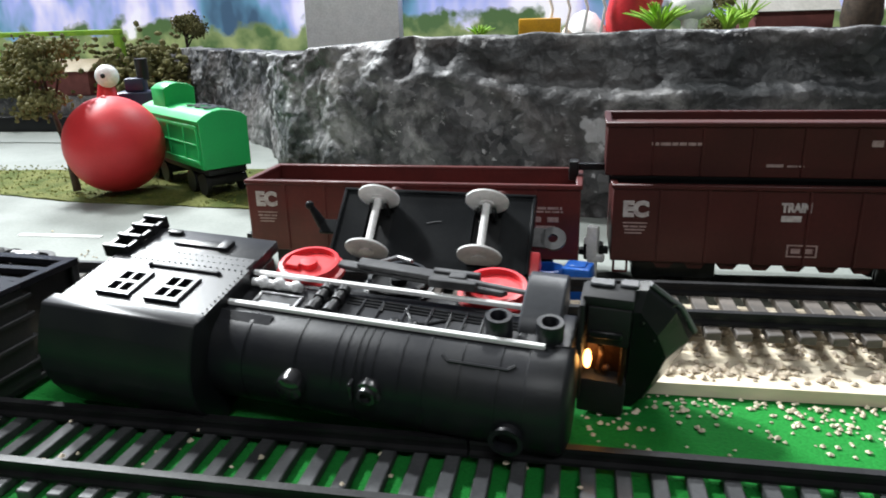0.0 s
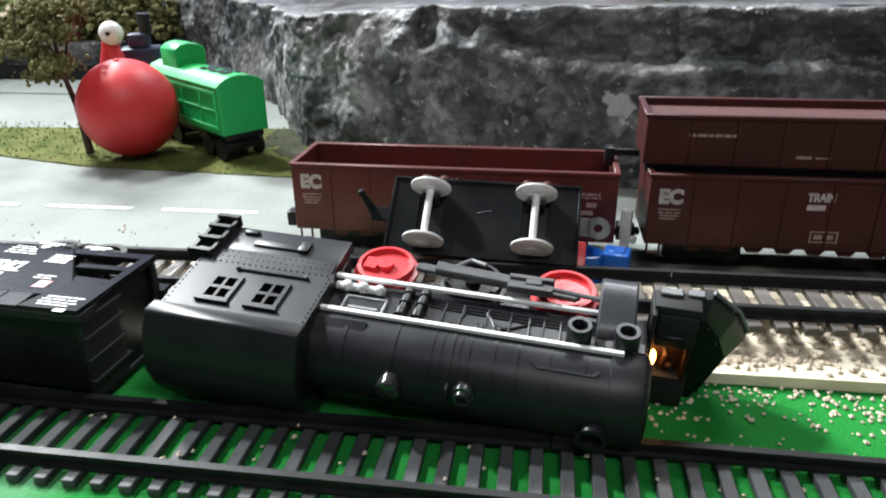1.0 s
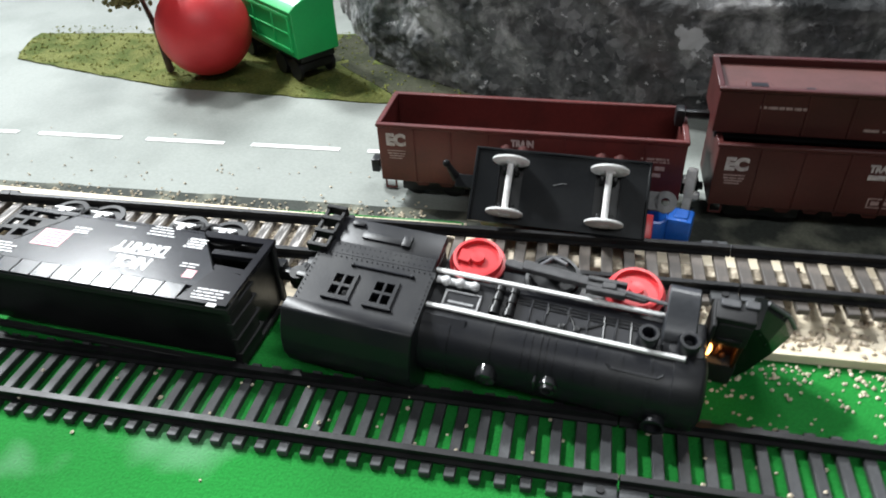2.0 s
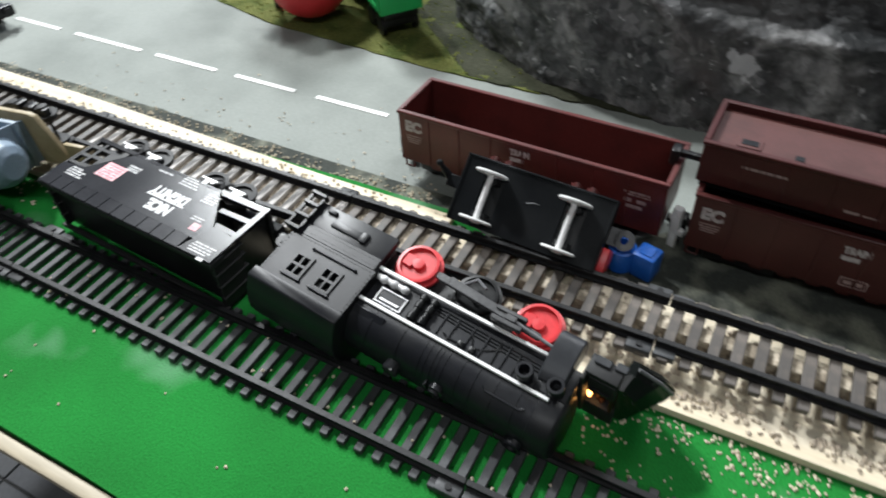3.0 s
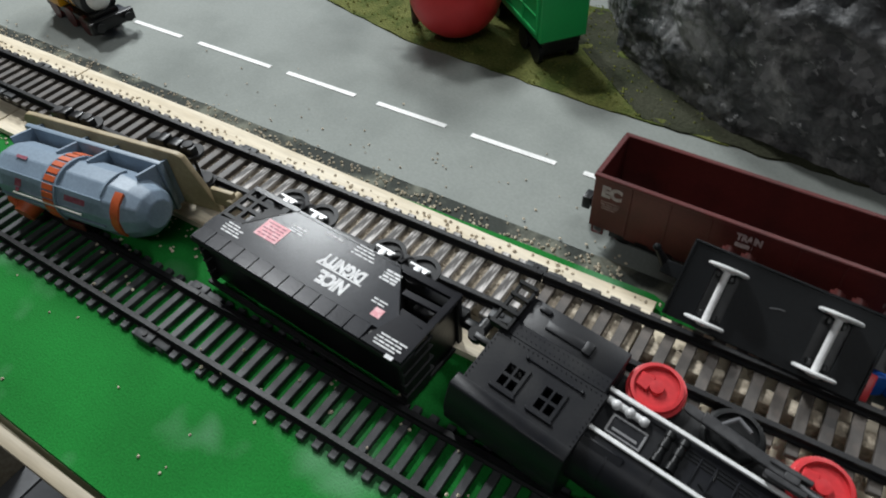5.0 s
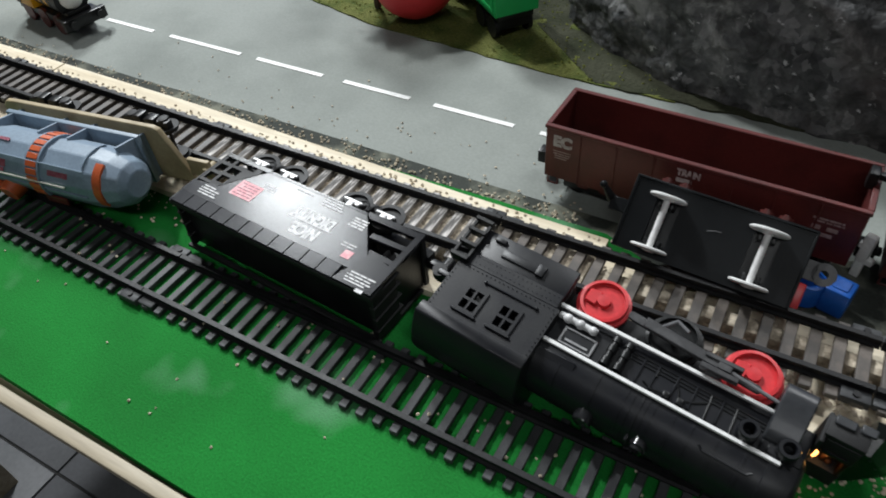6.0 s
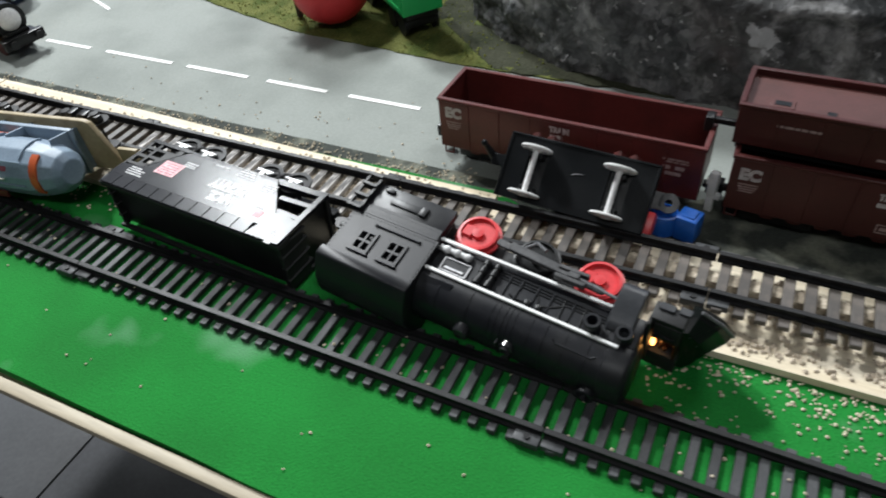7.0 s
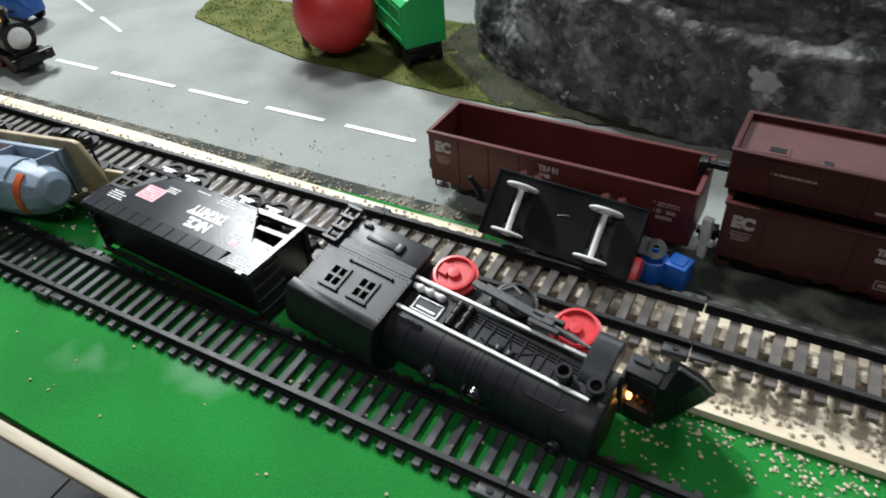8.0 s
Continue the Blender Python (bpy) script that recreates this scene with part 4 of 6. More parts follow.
blue = solid("blue_toy_block", Shape().box(-3.6, 3.6, -3.6, 3.6, 0, 9.4, 0.7).box(-2.2, 2.2, -2.2, 2.2, 9.2, 9.8, 0.25), BLUE, "bright blue plastic toy block beside the wagons", "toy block", m=mm(8.6, 174.4, -0.1, 0, 0, -14))
cup = solid("blue_toy_cup", Shape().lathe([(3.4, 0), (4.3, 0.4), (4.4, 8.2), (3.7, 8.4), (3.4, 4.0), (0.2, 3.9)], (0, 0, 0), "z", 26), BLUE, "small round blue plastic cup beside the block", "toy cup", m=mm(0.6, 174.2, 0.2))
clip = solid("white_connector", Shape().box(-1.3, 1.3, -1.0, 1.0, 0, 8, 0.3).box(-1.6, 1.6, -1.3, 1.3, 7, 16.5, 0.5).box(-2.4, -1.0, -0.9, 0.9, 11, 13, 0.3).box(-1.3, 3.4, -1.2, 1.2, 6.2, 8.2, 0.4), WHITE, "worn white plastic connector between two wagons", "connector", m=mm(12.8, 192.5, -1.8, 0, 0, -20))


# ---- locomotive on its side; local x to its nose, y towards its wheels, z towards its upper flank ----
loco = thing("steam_locomotive", "black plastic toy steam locomotive lying on its side", "toy locomotive", mm(-50, 105, 0.0, 12, 2.5, -7.1))
s = Shape()
arc = [(7.7 - 8.9 * math.cos(a), 11.5 + 8.9 * math.sin(a)) for a in [math.pi * (-0.5 + i / 22) for i in range(23)]]
s.prism([*arc, (9.2, 20.3), (9.2, 2.7)], "x", -8, 52)
s.lathe([(0.4, 0), (7.4, 0), (8.6, -0.6), (9.1, -1.4), (9.15, -7), (8.9, -7.2)], (56, 7.9, 11.5), "x", 44)
part("boiler", s, SATIN, loco, "satin black boiler")
for x in (-1, 9, 20, 32, 44):
    ring = [(7.7 - 9.05 * math.cos(a), 11.5 + 9.05 * math.sin(a)) for a in [math.pi * (-0.5 + i / 22) for i in range(23)]]
    part("boiler_band", Shape().prism([*ring, (8.6, 20.4), (8.6, 2.6)], "x", x, x + 0.6), SATIN, loco)
part("side_skirt", Shape().box(-8, 47, 9.6, 20.0, 3.4, 19.0, 0.2), SATIN, loco, "flat black lower flank")
part("smokebox_saddle", Shape().box(46, 55, 10, 20, 3.4, 20.2, 0.4), SATIN, loco)
for y, z, x0, x1, r in ((9.2, 20.9, -8.6, 51.0, 0.5), (19.8, 20.6, -9.8, 46.0, 0.5)):
    part("handrail", Shape().box(x0, x1, y - r, y + r, z - 0.5, z + 0.4, 0.15), WHITE, loco, "white painted running edge")
# flank details
plate = part("builder_plate", Shape().box(-4.4, 4.2, 10.9, 15.3, 18.9, 19.3, 0.12), SATIN, loco, "moulded plate with a worn bright frame")
s = Shape().box(-4.6, 4.4, 10.7, 11.2, 19.1, 19.6, 0.1).box(-4.6, 4.4, 15.0, 15.5, 19.1, 19.6, 0.1).box(-4.6, -4.0, 11.2, 15.0, 19.1, 19.6, 0.1).box(3.8, 4.4, 11.2, 15.0, 19.1, 19.6, 0.1)
part("plate_frame", s.box(-3.2, 3.0, 11.9, 12.5, 19.2, 19.5), STEEL, plate, "worn bright frame")
part("pipe_fitting", Shape().rod((-7.4, 17.6, 19.8), (3.0, 17.4, 19.8), 0.9, seg=12).ball((-5, 17.2, 20.3), 1.3, 2).ball((-1.5, 17.2, 20.3), 1.3, 2).ball((2, 17.2, 20.2), 1.2, 2), CAPM, loco, "bright metal pipe fitting")
for x in (8.2, 11.6):
    part("air_pump", Shape().rod((x, 10.6, 20.1), (x, 18.4, 20.1), 0.9, seg=12).lathe([(1.3, 0), (1.35, 1.8), (0.9, 2.0)], (x, 10.6, 20.1), "y", 14).lathe([(1.2, 0), (1.25, 1.6), (0.9, 1.8)], (x, 14.4, 20.1), "y", 14).lathe([(1.2, 0), (1.2, 1.4)], (x, 17.2, 20.1), "y", 14), BLACK, loco, "black twin air pump")
for k, pts in enumerate(([(18, 12.2), (20, 11.4), (23, 11.6)], [(27, 12.2), (30, 13.2), (34, 15.6)], [(24.5, 16.4), (26, 14.2), (27, 12)], [(33, 17), (33.4, 10.4)], [(39, 17), (39.4, 10.4)], [(20, 17), (20.2, 14.6)])):
    part("flank_pipe", Shape().tube([(x, y, 19.15) for x, y in pts], 0.28, 6), BLACK, loco)
for x in (24, 27.4):
    part("valve_stub", Shape().box(x - 0.8, x + 0.8, 10.6, 12.4, 18.9, 20.2, 0.3), BLACK, loco)
for x, y in ((42.6, 12.2), (51.2, 12.4)):
    part("pipe_stub", Shape().lathe([(1.35, 0.6), (1.35, 4.9), (1.5, 5.1), (2.2, 5.1), (2.35, 4.8), (2.35, 0)], (x, y, 18.6), "z", 24), SATIN, loco, "open black pipe stub")
part("flank_plate", Shape().box(-8.4, 46.8, 9.9, 10.5, 18.9, 19.7, 0.15).box(47.4, 54.8, 10.4, 13.2, 20.0, 20.45, 0.2), SATIN, loco)
part("boiler_panel", Shape().box(-7.6, 3.0, 3.6, 7.2, 19.6, 20.15, 0.2, Matrix.Translation((0, 5.4, 20)) @ Euler((radians(28), 0, 0)).to_matrix().to_4x4() @ Matrix.Translation((0, -5.4, -20))), SATIN, loco, "raised panel behind the cab")
for x in (16.4, 18.2, 21.6, 23.4, 28.0, 38.0):
    ring = [(7.7 - 9.02 * math.cos(a), 11.5 + 9.02 * math.sin(a)) for a in [math.pi * (0.1 + 0.4 * i / 9) for i in range(10)]]
    part("boiler_seam", Shape().prism([*ring, (8.6, 20.4), (7.7, 11.5)], "x", x, x + 0.35), SATIN, loco)
for x in (16, 19.6, 24.6, 29.2, 35.6):
    part("skirt_rib", Shape().box(x, x + 0.45, 11.0, 17.6, 18.8, 19.45, 0.1), SATIN, loco)
for y in (16.0, 16.9, 17.8):
    part("flank_pipe", Shape().rod((13, y, 19.1), (46, y - 1.0, 19.1), 0.22, seg=6), BLACK, loco)
# roof-line fittings that now point towards the table edge
part("steam_dome", Shape().lathe([(2.6, 1.0), (2.5, -1.6), (2.3, -2.2), (1.4, -2.7), (0.2, -2.8)], (9.6, -0.6, 13.4), "y", 26), GLOSS, loco, "glossy black dome")
part("safety_valve", Shape().lathe([(2.2, 0.8), (2.2, -0.8), (1.7, -1.0), (1.6, -1.8), (1.0, -1.8), (0.9, -1.0)], (23.6, -0.6, 14.2), "y", 24).box(20.2, 20.9, -1.9, 0, 12.4, 16.0, 0.2), GLOSS, loco, "glossy black valve ring")
part("chimney", Shape().lathe([(3.2, 1.5), (2.5, 0.2), (2.3, -1.6), (2.8, -2.2), (2.0, -2.2), (1.8, -0.5)], (47, -0.8, 10.5), "y", 28), SATIN, loco, "black chimney stub")
part("running_panel", Shape().tube([(35, 4.6, 19.9), (36, 3.8, 19.5), (46, 3.8, 19.5), (47, 4.6, 19.9)], 0.3, 6), SATIN, loco)
# cab
s = Shape()
roof = [(2.0, 22.8), (-1.6, 23.2), (-2.2, 22.4), (-4.2, 19.5), (-5.9, 15.5), (-6.6, 11.5), (-5.9, 7.5), (-4.2, 3.5), (-2.2, 0.6), (-1.6, -0.2), (2.0, 0.2)]
s.prism(roof, "x", -39.6, -7.2, 0.3)
part("cab_roof", s, SATIN, loco, "curved black cab roof")


WINDOWS = ((-31.6, -24.8), (-21.2, -14.4))
holes = []
for a, b in WINDOWS:
    w, h0, h1 = (b - a), 4.0, 12.0
    for i in range(2):
        for j in range(2):
            holes.append((a + 1.1 + i * (w - 1.6) / 2 + 0.1, a + 0.9 + (i + 1) * (w - 1.6) / 2 - 0.3, h0 + 0.8 + j * 3.4, h0 + 0.8 + j * 3.4 + 2.6))
part("cab_side", framed_panel(Shape(), -38, -7.4, 1.0, 17.0, 21.8, 22.8, holes), SATIN, loco, "black cab flank with two windows")
for a, b in WINDOWS:
    s = framed_panel(Shape(), a + 0.4, b - 0.1, 4.0, 11.7, 22.8, 23.35, [h for h in holes if a <= h[0] <= b])
    part("window_frame", s, SATIN, loco, "raised four-pane window frame")
    part("window_sill", Shape().box(a - 0.1, b + 0.4, 3.3, 4.0, 22.8, 23.6, 0.15), SATIN, loco)
part("cab_shell", Shape().box(-37, -36, 1.4, 16.6, 1, 21.8).box(-8.4, -7.4, 1.4, 16.6, 1, 21.8).box(-36, -8.4, 1.4, 16.6, 0.2, 1.2).box(-36, -8.4, 1.2, 16.6, 9, 10), BLACK, loco)
part("rain_strip", Shape().rod((-28, 14.2, 23.1), (-12, 14.2, 23.1), 0.28, seg=8).ball((-27.6, 14.2, 23.1), 0.55, 2).ball((-12.4, 14.2, 23.1), 0.55, 2), SATIN, loco)
s = Shape()
for i in range(22):
    s.ball((-37 + i * 1.35, 16.2, 22.9), 0.19, 1)
for i in range(11):
    s.ball((-8.0, 2.2 + i * 1.3, 22.9), 0.19, 1)
    s.ball((-37.4, 2.2 + i * 1.3, 22.9), 0.19, 1)
for i in range(20):
    s.ball((-35 + i * 1.35, 18.4, 22.5), 0.2, 1).ball((-35 + i * 1.35, 20.2, 22.5), 0.2, 1)
part("rivets", s, SATIN, loco)
part("cab_lower_side", Shape().box(-36.6, -8.2, 17.0, 29.5, 19.8, 22.3, 0.4), SATIN, loco, "lower cab flank")
part("flank_strip", Shape().box(-36.4, -8.4, 17.2, 21.2, 22.2, 22.55, 0.12), SATIN, loco)
part("hatch", Shape().box(-29.0, -16.0, 23.2, 25.8, 22.2, 22.9, 0.3).box(-18.4, -16.0, 22.8, 26.2, 22.2, 23.3, 0.3).box(-33, -29.6, 26.8, 28.2, 22.2, 23.1, 0.3), SATIN, loco, "raised hatch")
part("lower_frame", Shape().box(-36, -8, 17, 27, 3, 19.8, 0.5), BLACK, loco)
s = Shape()
for x in (-40.6, -36.2):
    s.box(x - 0.5, x + 0.5, 17, 31, 22.6, 23.8, 0.15)
for y in (17.5, 22.0, 26.5, 30.4):
    s.box(-41.2, -35.6, y - 0.6, y + 0.6, 21.6, 24.4, 0.15)
part("cab_steps", s, BLACK, loco, "black cab step ladder")
# wheels, rods, cylinder
part("chassis", Shape().box(-8, 47, 20.0, 26.5, 5.5, 16.5, 0.5), BLACK, loco)
for x, z, mat, nm in ((0.2, 17.4, RED, "driving_wheel"), (38.6, 17.4, RED, "driving_wheel"), (19.4, 16.4, BLACK, "middle_wheel"), (0.2, 2.6, RED, "driving_wheel"), (38.6, 2.6, RED, "driving_wheel")):
    sg = 1 if z > 10 else -1
    s = Shape().lathe([(1.2, 0), (7.0, 0), (7.0, 0.8 * sg), (6.2, 1.0 * sg), (6.1, 2.7 * sg), (5.3, 2.8 * sg), (5.2, 1.7 * sg), (1.8, 1.7 * sg), (1.7, 2.9 * sg), (0.3, 3.0 * sg)], (x, 26.4, z), "z", 34)
    wheel = part(nm, s, mat, loco, "red spoked-look driving wheel" if mat is RED else "black wheel")
    if mat is RED and sg > 0:
        part("balance_weight", Shape().prism([(x - 4.6, 24.6), (x - 1.6, 24.2), (x - 1.2, 28.4), (x - 4.6, 28.2)], "z", z + 1.6, z + 2.7, 0.2), RED, wheel)
part("side_rod", Shape().prism([(7.5, 24.6), (9.0, 24.2), (41, 21.6), (42, 22.6), (41, 23.6), (9.0, 26.6), (7.5, 26.4)], "z", 20.6, 21.6, 0.2), RODM, loco, "worn black connecting rod")
part("main_rod", Shape().prism([(12, 23.6), (33, 22.0), (33, 24.6), (12, 26.4)], "z", 21.8, 22.8, 0.2), RODM, loco, "worn black main rod")
part("crosshead", Shape().box(27.5, 36.5, 20.6, 22.0, 21.6, 23.4, 0.2).box(27.5, 36.5, 23.8, 25.0, 21.6, 23.4, 0.2).box(31.0, 34.2, 22.0, 23.8, 21.8, 23.6, 0.2), RODM, loco, "worn black crosshead guide")
part("valve_rod", Shape().tube([(34, 22.8, 22.6), (47, 21.2, 22.6)], 0.5, 8).tube([(16, 25.6, 22.4), (18.5, 29.2, 21.8), (22, 27.6, 22.2)], 0.5, 8), GREYARM, loco)
prof = [(13.0, 19.6), (13.2, 21.0), (15.0, 22.4), (18.0, 23.6), (21.2, 24.6), (23.8, 25.0), (25.8, 24.6), (26.8, 23.4), (27.0, 21.0), (26.4, 17.0), (20.0, 18.0)]
part("cylinder_block", Shape().prism(prof, "x", 45.6, 52.6, 0.35), GREYSATIN, loco, "dark grey rounded cylinder arm", smooth=30)
# nose: a hollow black pilot box with the lit bulb in it, and a pointed smoky pilot across the loco's width
for x0, x1, y0, y1, z0, z1 in ((55.6, 64.0, 18.6, 23.6, 23.4, 25.4), (55.6, 64.0, 18.8, 24.6, -0.4, 7.4), (55.6, 64.0, 22.6, 24.2, 6.4, 23.4), (56.6, 63.8, 18.4, 22.6, 15.6, 23.4), (55.2, 56.2, 16.8, 24.4, 4.0, 24.6)):
    part("pilot_box_plate", Shape().box(x0, x1, y0, y1, z0, z1, 0.35), MATTE, loco, "black hollow pilot box plate")
part("box_ledge", Shape().box(57.0, 62.6, 17.8, 18.5, 17.4, 18.8, 0.25), BLACK, loco)
# two grey strips paint the glints along the black box's top edge
part("bracket_glint", Shape().box(56.4, 60.6, 21.6, 23.8, 25.3, 26.1, 0.25), GREYSATIN, loco, "grey bracket edge painted as a glint")
part("bracket_glint", Shape().box(61.4, 64.6, 22.2, 24.4, 25.2, 26.0, 0.25), GREYSATIN, loco, "grey bracket edge painted as a glint")
part("lamp_holder", Shape().box(56.6, 63.0, 21.9, 22.5, 6.5, 17.1, 0.15), AMBER_GLOW, loco, "lamp holder tinted amber as bulb glow")
part("holder_wall", Shape().box(62.6, 63.6, 18.8, 21.9, 6.5, 17.1, 0.2), AMBER_GLOW, loco, "side wall tinted amber as bulb glow")
part("bulb", Shape().lathe([(0.2, -2.0), (0.55, -1.5), (0.75, 0), (0.55, 1.5), (0.2, 2.1)], (57.0, 19.8, 11.2), "z", 16), BULB, loco, "glowing warm bulb")
part("bulb_socket", Shape().tube([(59.0, 20.6, 8.6), (59.4, 20.2, 12.6), (59.0, 20.6, 14.0)], 0.55, 8).ball((60.4, 20.2, 9.4), 0.8, 2), AMBER_GLOW, loco)
s = Shape()
s.loft([[(64.0, 19.4, 22.6), (65.2, 19.6, 22.6), (68.4, 20.6, 17.6), (70.4, 21.4, 12.4), (67.6, 21.6, 3.6), (65.4, 21.0, 0.4), (64.0, 20.8, 0.4)],
        [(64.0, 23.4, 24.4), (66.0, 23.6, 24.6), (71.2, 25.0, 19.8), (74.0, 26.2, 13.4), (70.6, 26.8, 4.4), (67.2, 27.0, -1.2), (64.0, 26.8, -1.6)],
        [(64.0, 26.0, 24.8), (66.4, 26.4, 24.8), (72.4, 28.2, 19.4), (75.4, 29.8, 13.8), (71.6, 30.6, 4.2), (67.6, 30.6, -1.4), (64.0, 30.4, -1.8)],
        [(64.0, 27.6, 23.6), (66.0, 27.8, 23.4), (71.0, 29.8, 18.6), (73.6, 31.2, 13.6), (70.0, 31.8, 4.8), (66.4, 31.8, 0.2), (64.0, 31.8, 0.0)]])
pilot = part("pilot", s, SMOKE, loco, "smoky dark plastic pointed pilot", smooth=12)
for p, q in (((65.4, 19.8, 20.4), (71.0, 26.6, 20.6)), ((67.6, 20.6, 16.4), (73.4, 28.0, 17.0)), ((69.4, 21.4, 12.6), (75.0, 29.2, 13.6)), ((67.6, 21.6, 7.4), (73.2, 29.6, 8.6)), ((66.8, 21.6, 2.6), (70.6, 29.6, 2.8))):
    part("pilot_bar", Shape().rod(p, q, 0.5, 0.4, 7), BLACK, pilot)
# grey tube stands in for the glint on the pilot's upper edge
part("pilot_glint", Shape().tube([(66.4, 25.4, 24.9), (72.0, 27.0, 19.8), (75.0, 28.6, 13.9)], 0.5, 7), GREYARM, pilot, "grey upper edge painted as a glint")
bulb_light = bpy.data.lights.new("bulb_light", "POINT")
bulb_light.energy, bulb_light.color, bulb_light.shadow_soft_size = 0.0005, (1.0, 0.50, 0.14), 0.0012
new("bulb_light", bulb_light).matrix_world = loco.matrix_world @ Matrix.Translation((0.0590, 0.0196, 0.0126))
part("rear_coupling", Shape().box(-46, -37, 14.6, 16.4, 10, 13, 0.3).lathe([(0.8, 0), (2.2, 0), (2.2, 2.0), (0.8, 2.0)], (-46, 16, 10.5), "z", 16), BLACK, loco)


# ---- hopper tender on its side; local x along it, y back from the open top, z up to the printed flank ----
hop = thing("hopper_tender", "black toy hopper wagon on its side with white print", "toy wagon", mm(-182.4, 108.6, 2.0, 0.0, 0.6, -4.2))
Z = 22.2
flank = [(0, 4.6), (79.6, 4.6), (79.6, 9.5), (70, 11.5), (59.5, 25.4), (20, 25.6), (9.6, 11.5), (0, 10.0)]
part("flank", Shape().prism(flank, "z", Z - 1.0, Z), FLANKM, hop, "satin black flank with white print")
part("lower_flank", Shape().prism(flank, "z", 0.2, 1.2), BLACK, hop)
part("end_sheet", Shape().prism([(8.6, 10.0), (20, 25.4), (21, 24.8), (9.8, 9.4)], "z", 1.2, Z - 1.0), BLACK, hop)
part("end_sheet", Shape().prism([(71, 10.0), (59.6, 25.4), (58.6, 24.8), (69.8, 9.4)], "z", 1.2, Z - 1.0), BLACK, hop)
part("hopper_floor", Shape().box(20, 59.6, 24.4, 25.4, 1.2, Z - 1.0), BLACK, hop)
part("coal_cover", Shape().box(1.0, 78.6, 2.4, 3.4, 1.0, Z - 0.8), BLACK, hop, "black closed top")
s = Shape().box(-0.6, 80.2, -0.8, 4.8, Z - 2.8, Z - 1.0, 0.2).box(-0.6, 80.2, -0.8, 1.0, 0, 1.4, 0.2)
part("top_sill", s, MATTE, hop)
for x in (0.0, 78.6):
    end = part("end_frame", Shape().box(x, x + 1.0, 0, 26.4, Z - 1.6, Z - 0.1, 0.2).box(x, x + 1.0, 0, 26.4, 0.2, 1.6, 0.2).box(x, x + 1.0, 24.6, 26.4, 0.2, Z, 0.2).box(x, x + 1.0, 0.4, 11.0, 0.4, Z - 0.4), MATTE, hop, "black open end frame")
    for z in (5.0, 10.0, 15.0, 19.0):
        part("end_rib", Shape().box(x - 0.5, x + 1.5, 0.2, 12.5, z - 0.45, z + 0.45, 0.15), MATTE, end)
for x0, x1 in ((0.4, 20), (59.6, 79.2)):
    part("sill_rail", Shape().box(x0, x1, 24.2, 26.2, Z - 1.2, Z + 0.05, 0.15), GLOSSY, hop)
# black sheet added below the grid in place of its inner shade
part("grid_shade_plate", Shape().box(1.0, 17.0, 11.4, 25.4, Z - 9, Z - 8), BLACK, hop)
part("end_grid", framed_panel(Shape(), 0.4, 17.0, 11.2, 25.8, Z - 1.4, Z - 0.2, [(1.6, 5.2, 12.4, 15.8), (6.4, 10.0, 13.2, 16.4), (1.6, 5.2, 17.2, 20.6), (6.4, 10.8, 17.8, 20.8), (1.6, 5.2, 22.0, 24.8), (6.4, 14.6, 22.0, 24.8)]), MATTE, hop, "black open end grid")
for p, q in (((66.0, 18.2), (79.0, 18.6)), ((61.0, 24.6), (79.0, 24.8)), ((69.4, 12.4), (79.0, 12.0))):
    part("end_strut", Shape().prism([(p[0], p[1] - 1.0), (q[0], q[1] - 1.0), (q[0], q[1] + 1.0), (p[0], p[1] + 1.0)], "z", Z - 1.3, Z + 0.02, 0.1), GLOSSY, hop)
part("center_sill", Shape().box(-1, 80.6, 25.6, 29.2, 9, 13.5, 0.3), BLACK, hop)
for i in range(11):
    x = 66.4 * i / 11
    tilt = Matrix.Translation((x, 4.7, Z - 0.05)) @ Euler((radians(1.6), 0, 0)).to_matrix().to_4x4()
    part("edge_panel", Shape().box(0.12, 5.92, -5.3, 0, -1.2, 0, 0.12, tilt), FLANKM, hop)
part("corner_plate", Shape().prism([(66.6, -0.6), (80.0, -0.6), (80.0, 10.4), (70.6, 12.2)], "z", Z - 1.2, Z + 0.05, 0.06), GLOSSY, hop, "glossy black corner plate")
part("end_wall", Shape().box(77.4, 78.5, 0.6, 25.8, 0.4, Z - 1.8), BLACK, hop, "closed black end wall")
part("end_bar", Shape().box(77.8, 80.0, 10.4, 26.4, Z - 1.4, Z + 0.04, 0.1), GLOSSY, hop, "glossy black end bar")
s = Shape()
for i in range(30):
    k = i / 29
    s.ball((70 - 10.5 * k, 11.5 + 13.9 * k, Z + 0.05), 0.22, 1).ball((9.6 + 10.4 * k, 11.5 + 14.1 * k, Z + 0.05), 0.22, 1)
for i in range(40):
    s.ball((20 + i * 1.0, 24.6, Z + 0.05), 0.22, 1)
part("rivets", s, BLACK, hop)


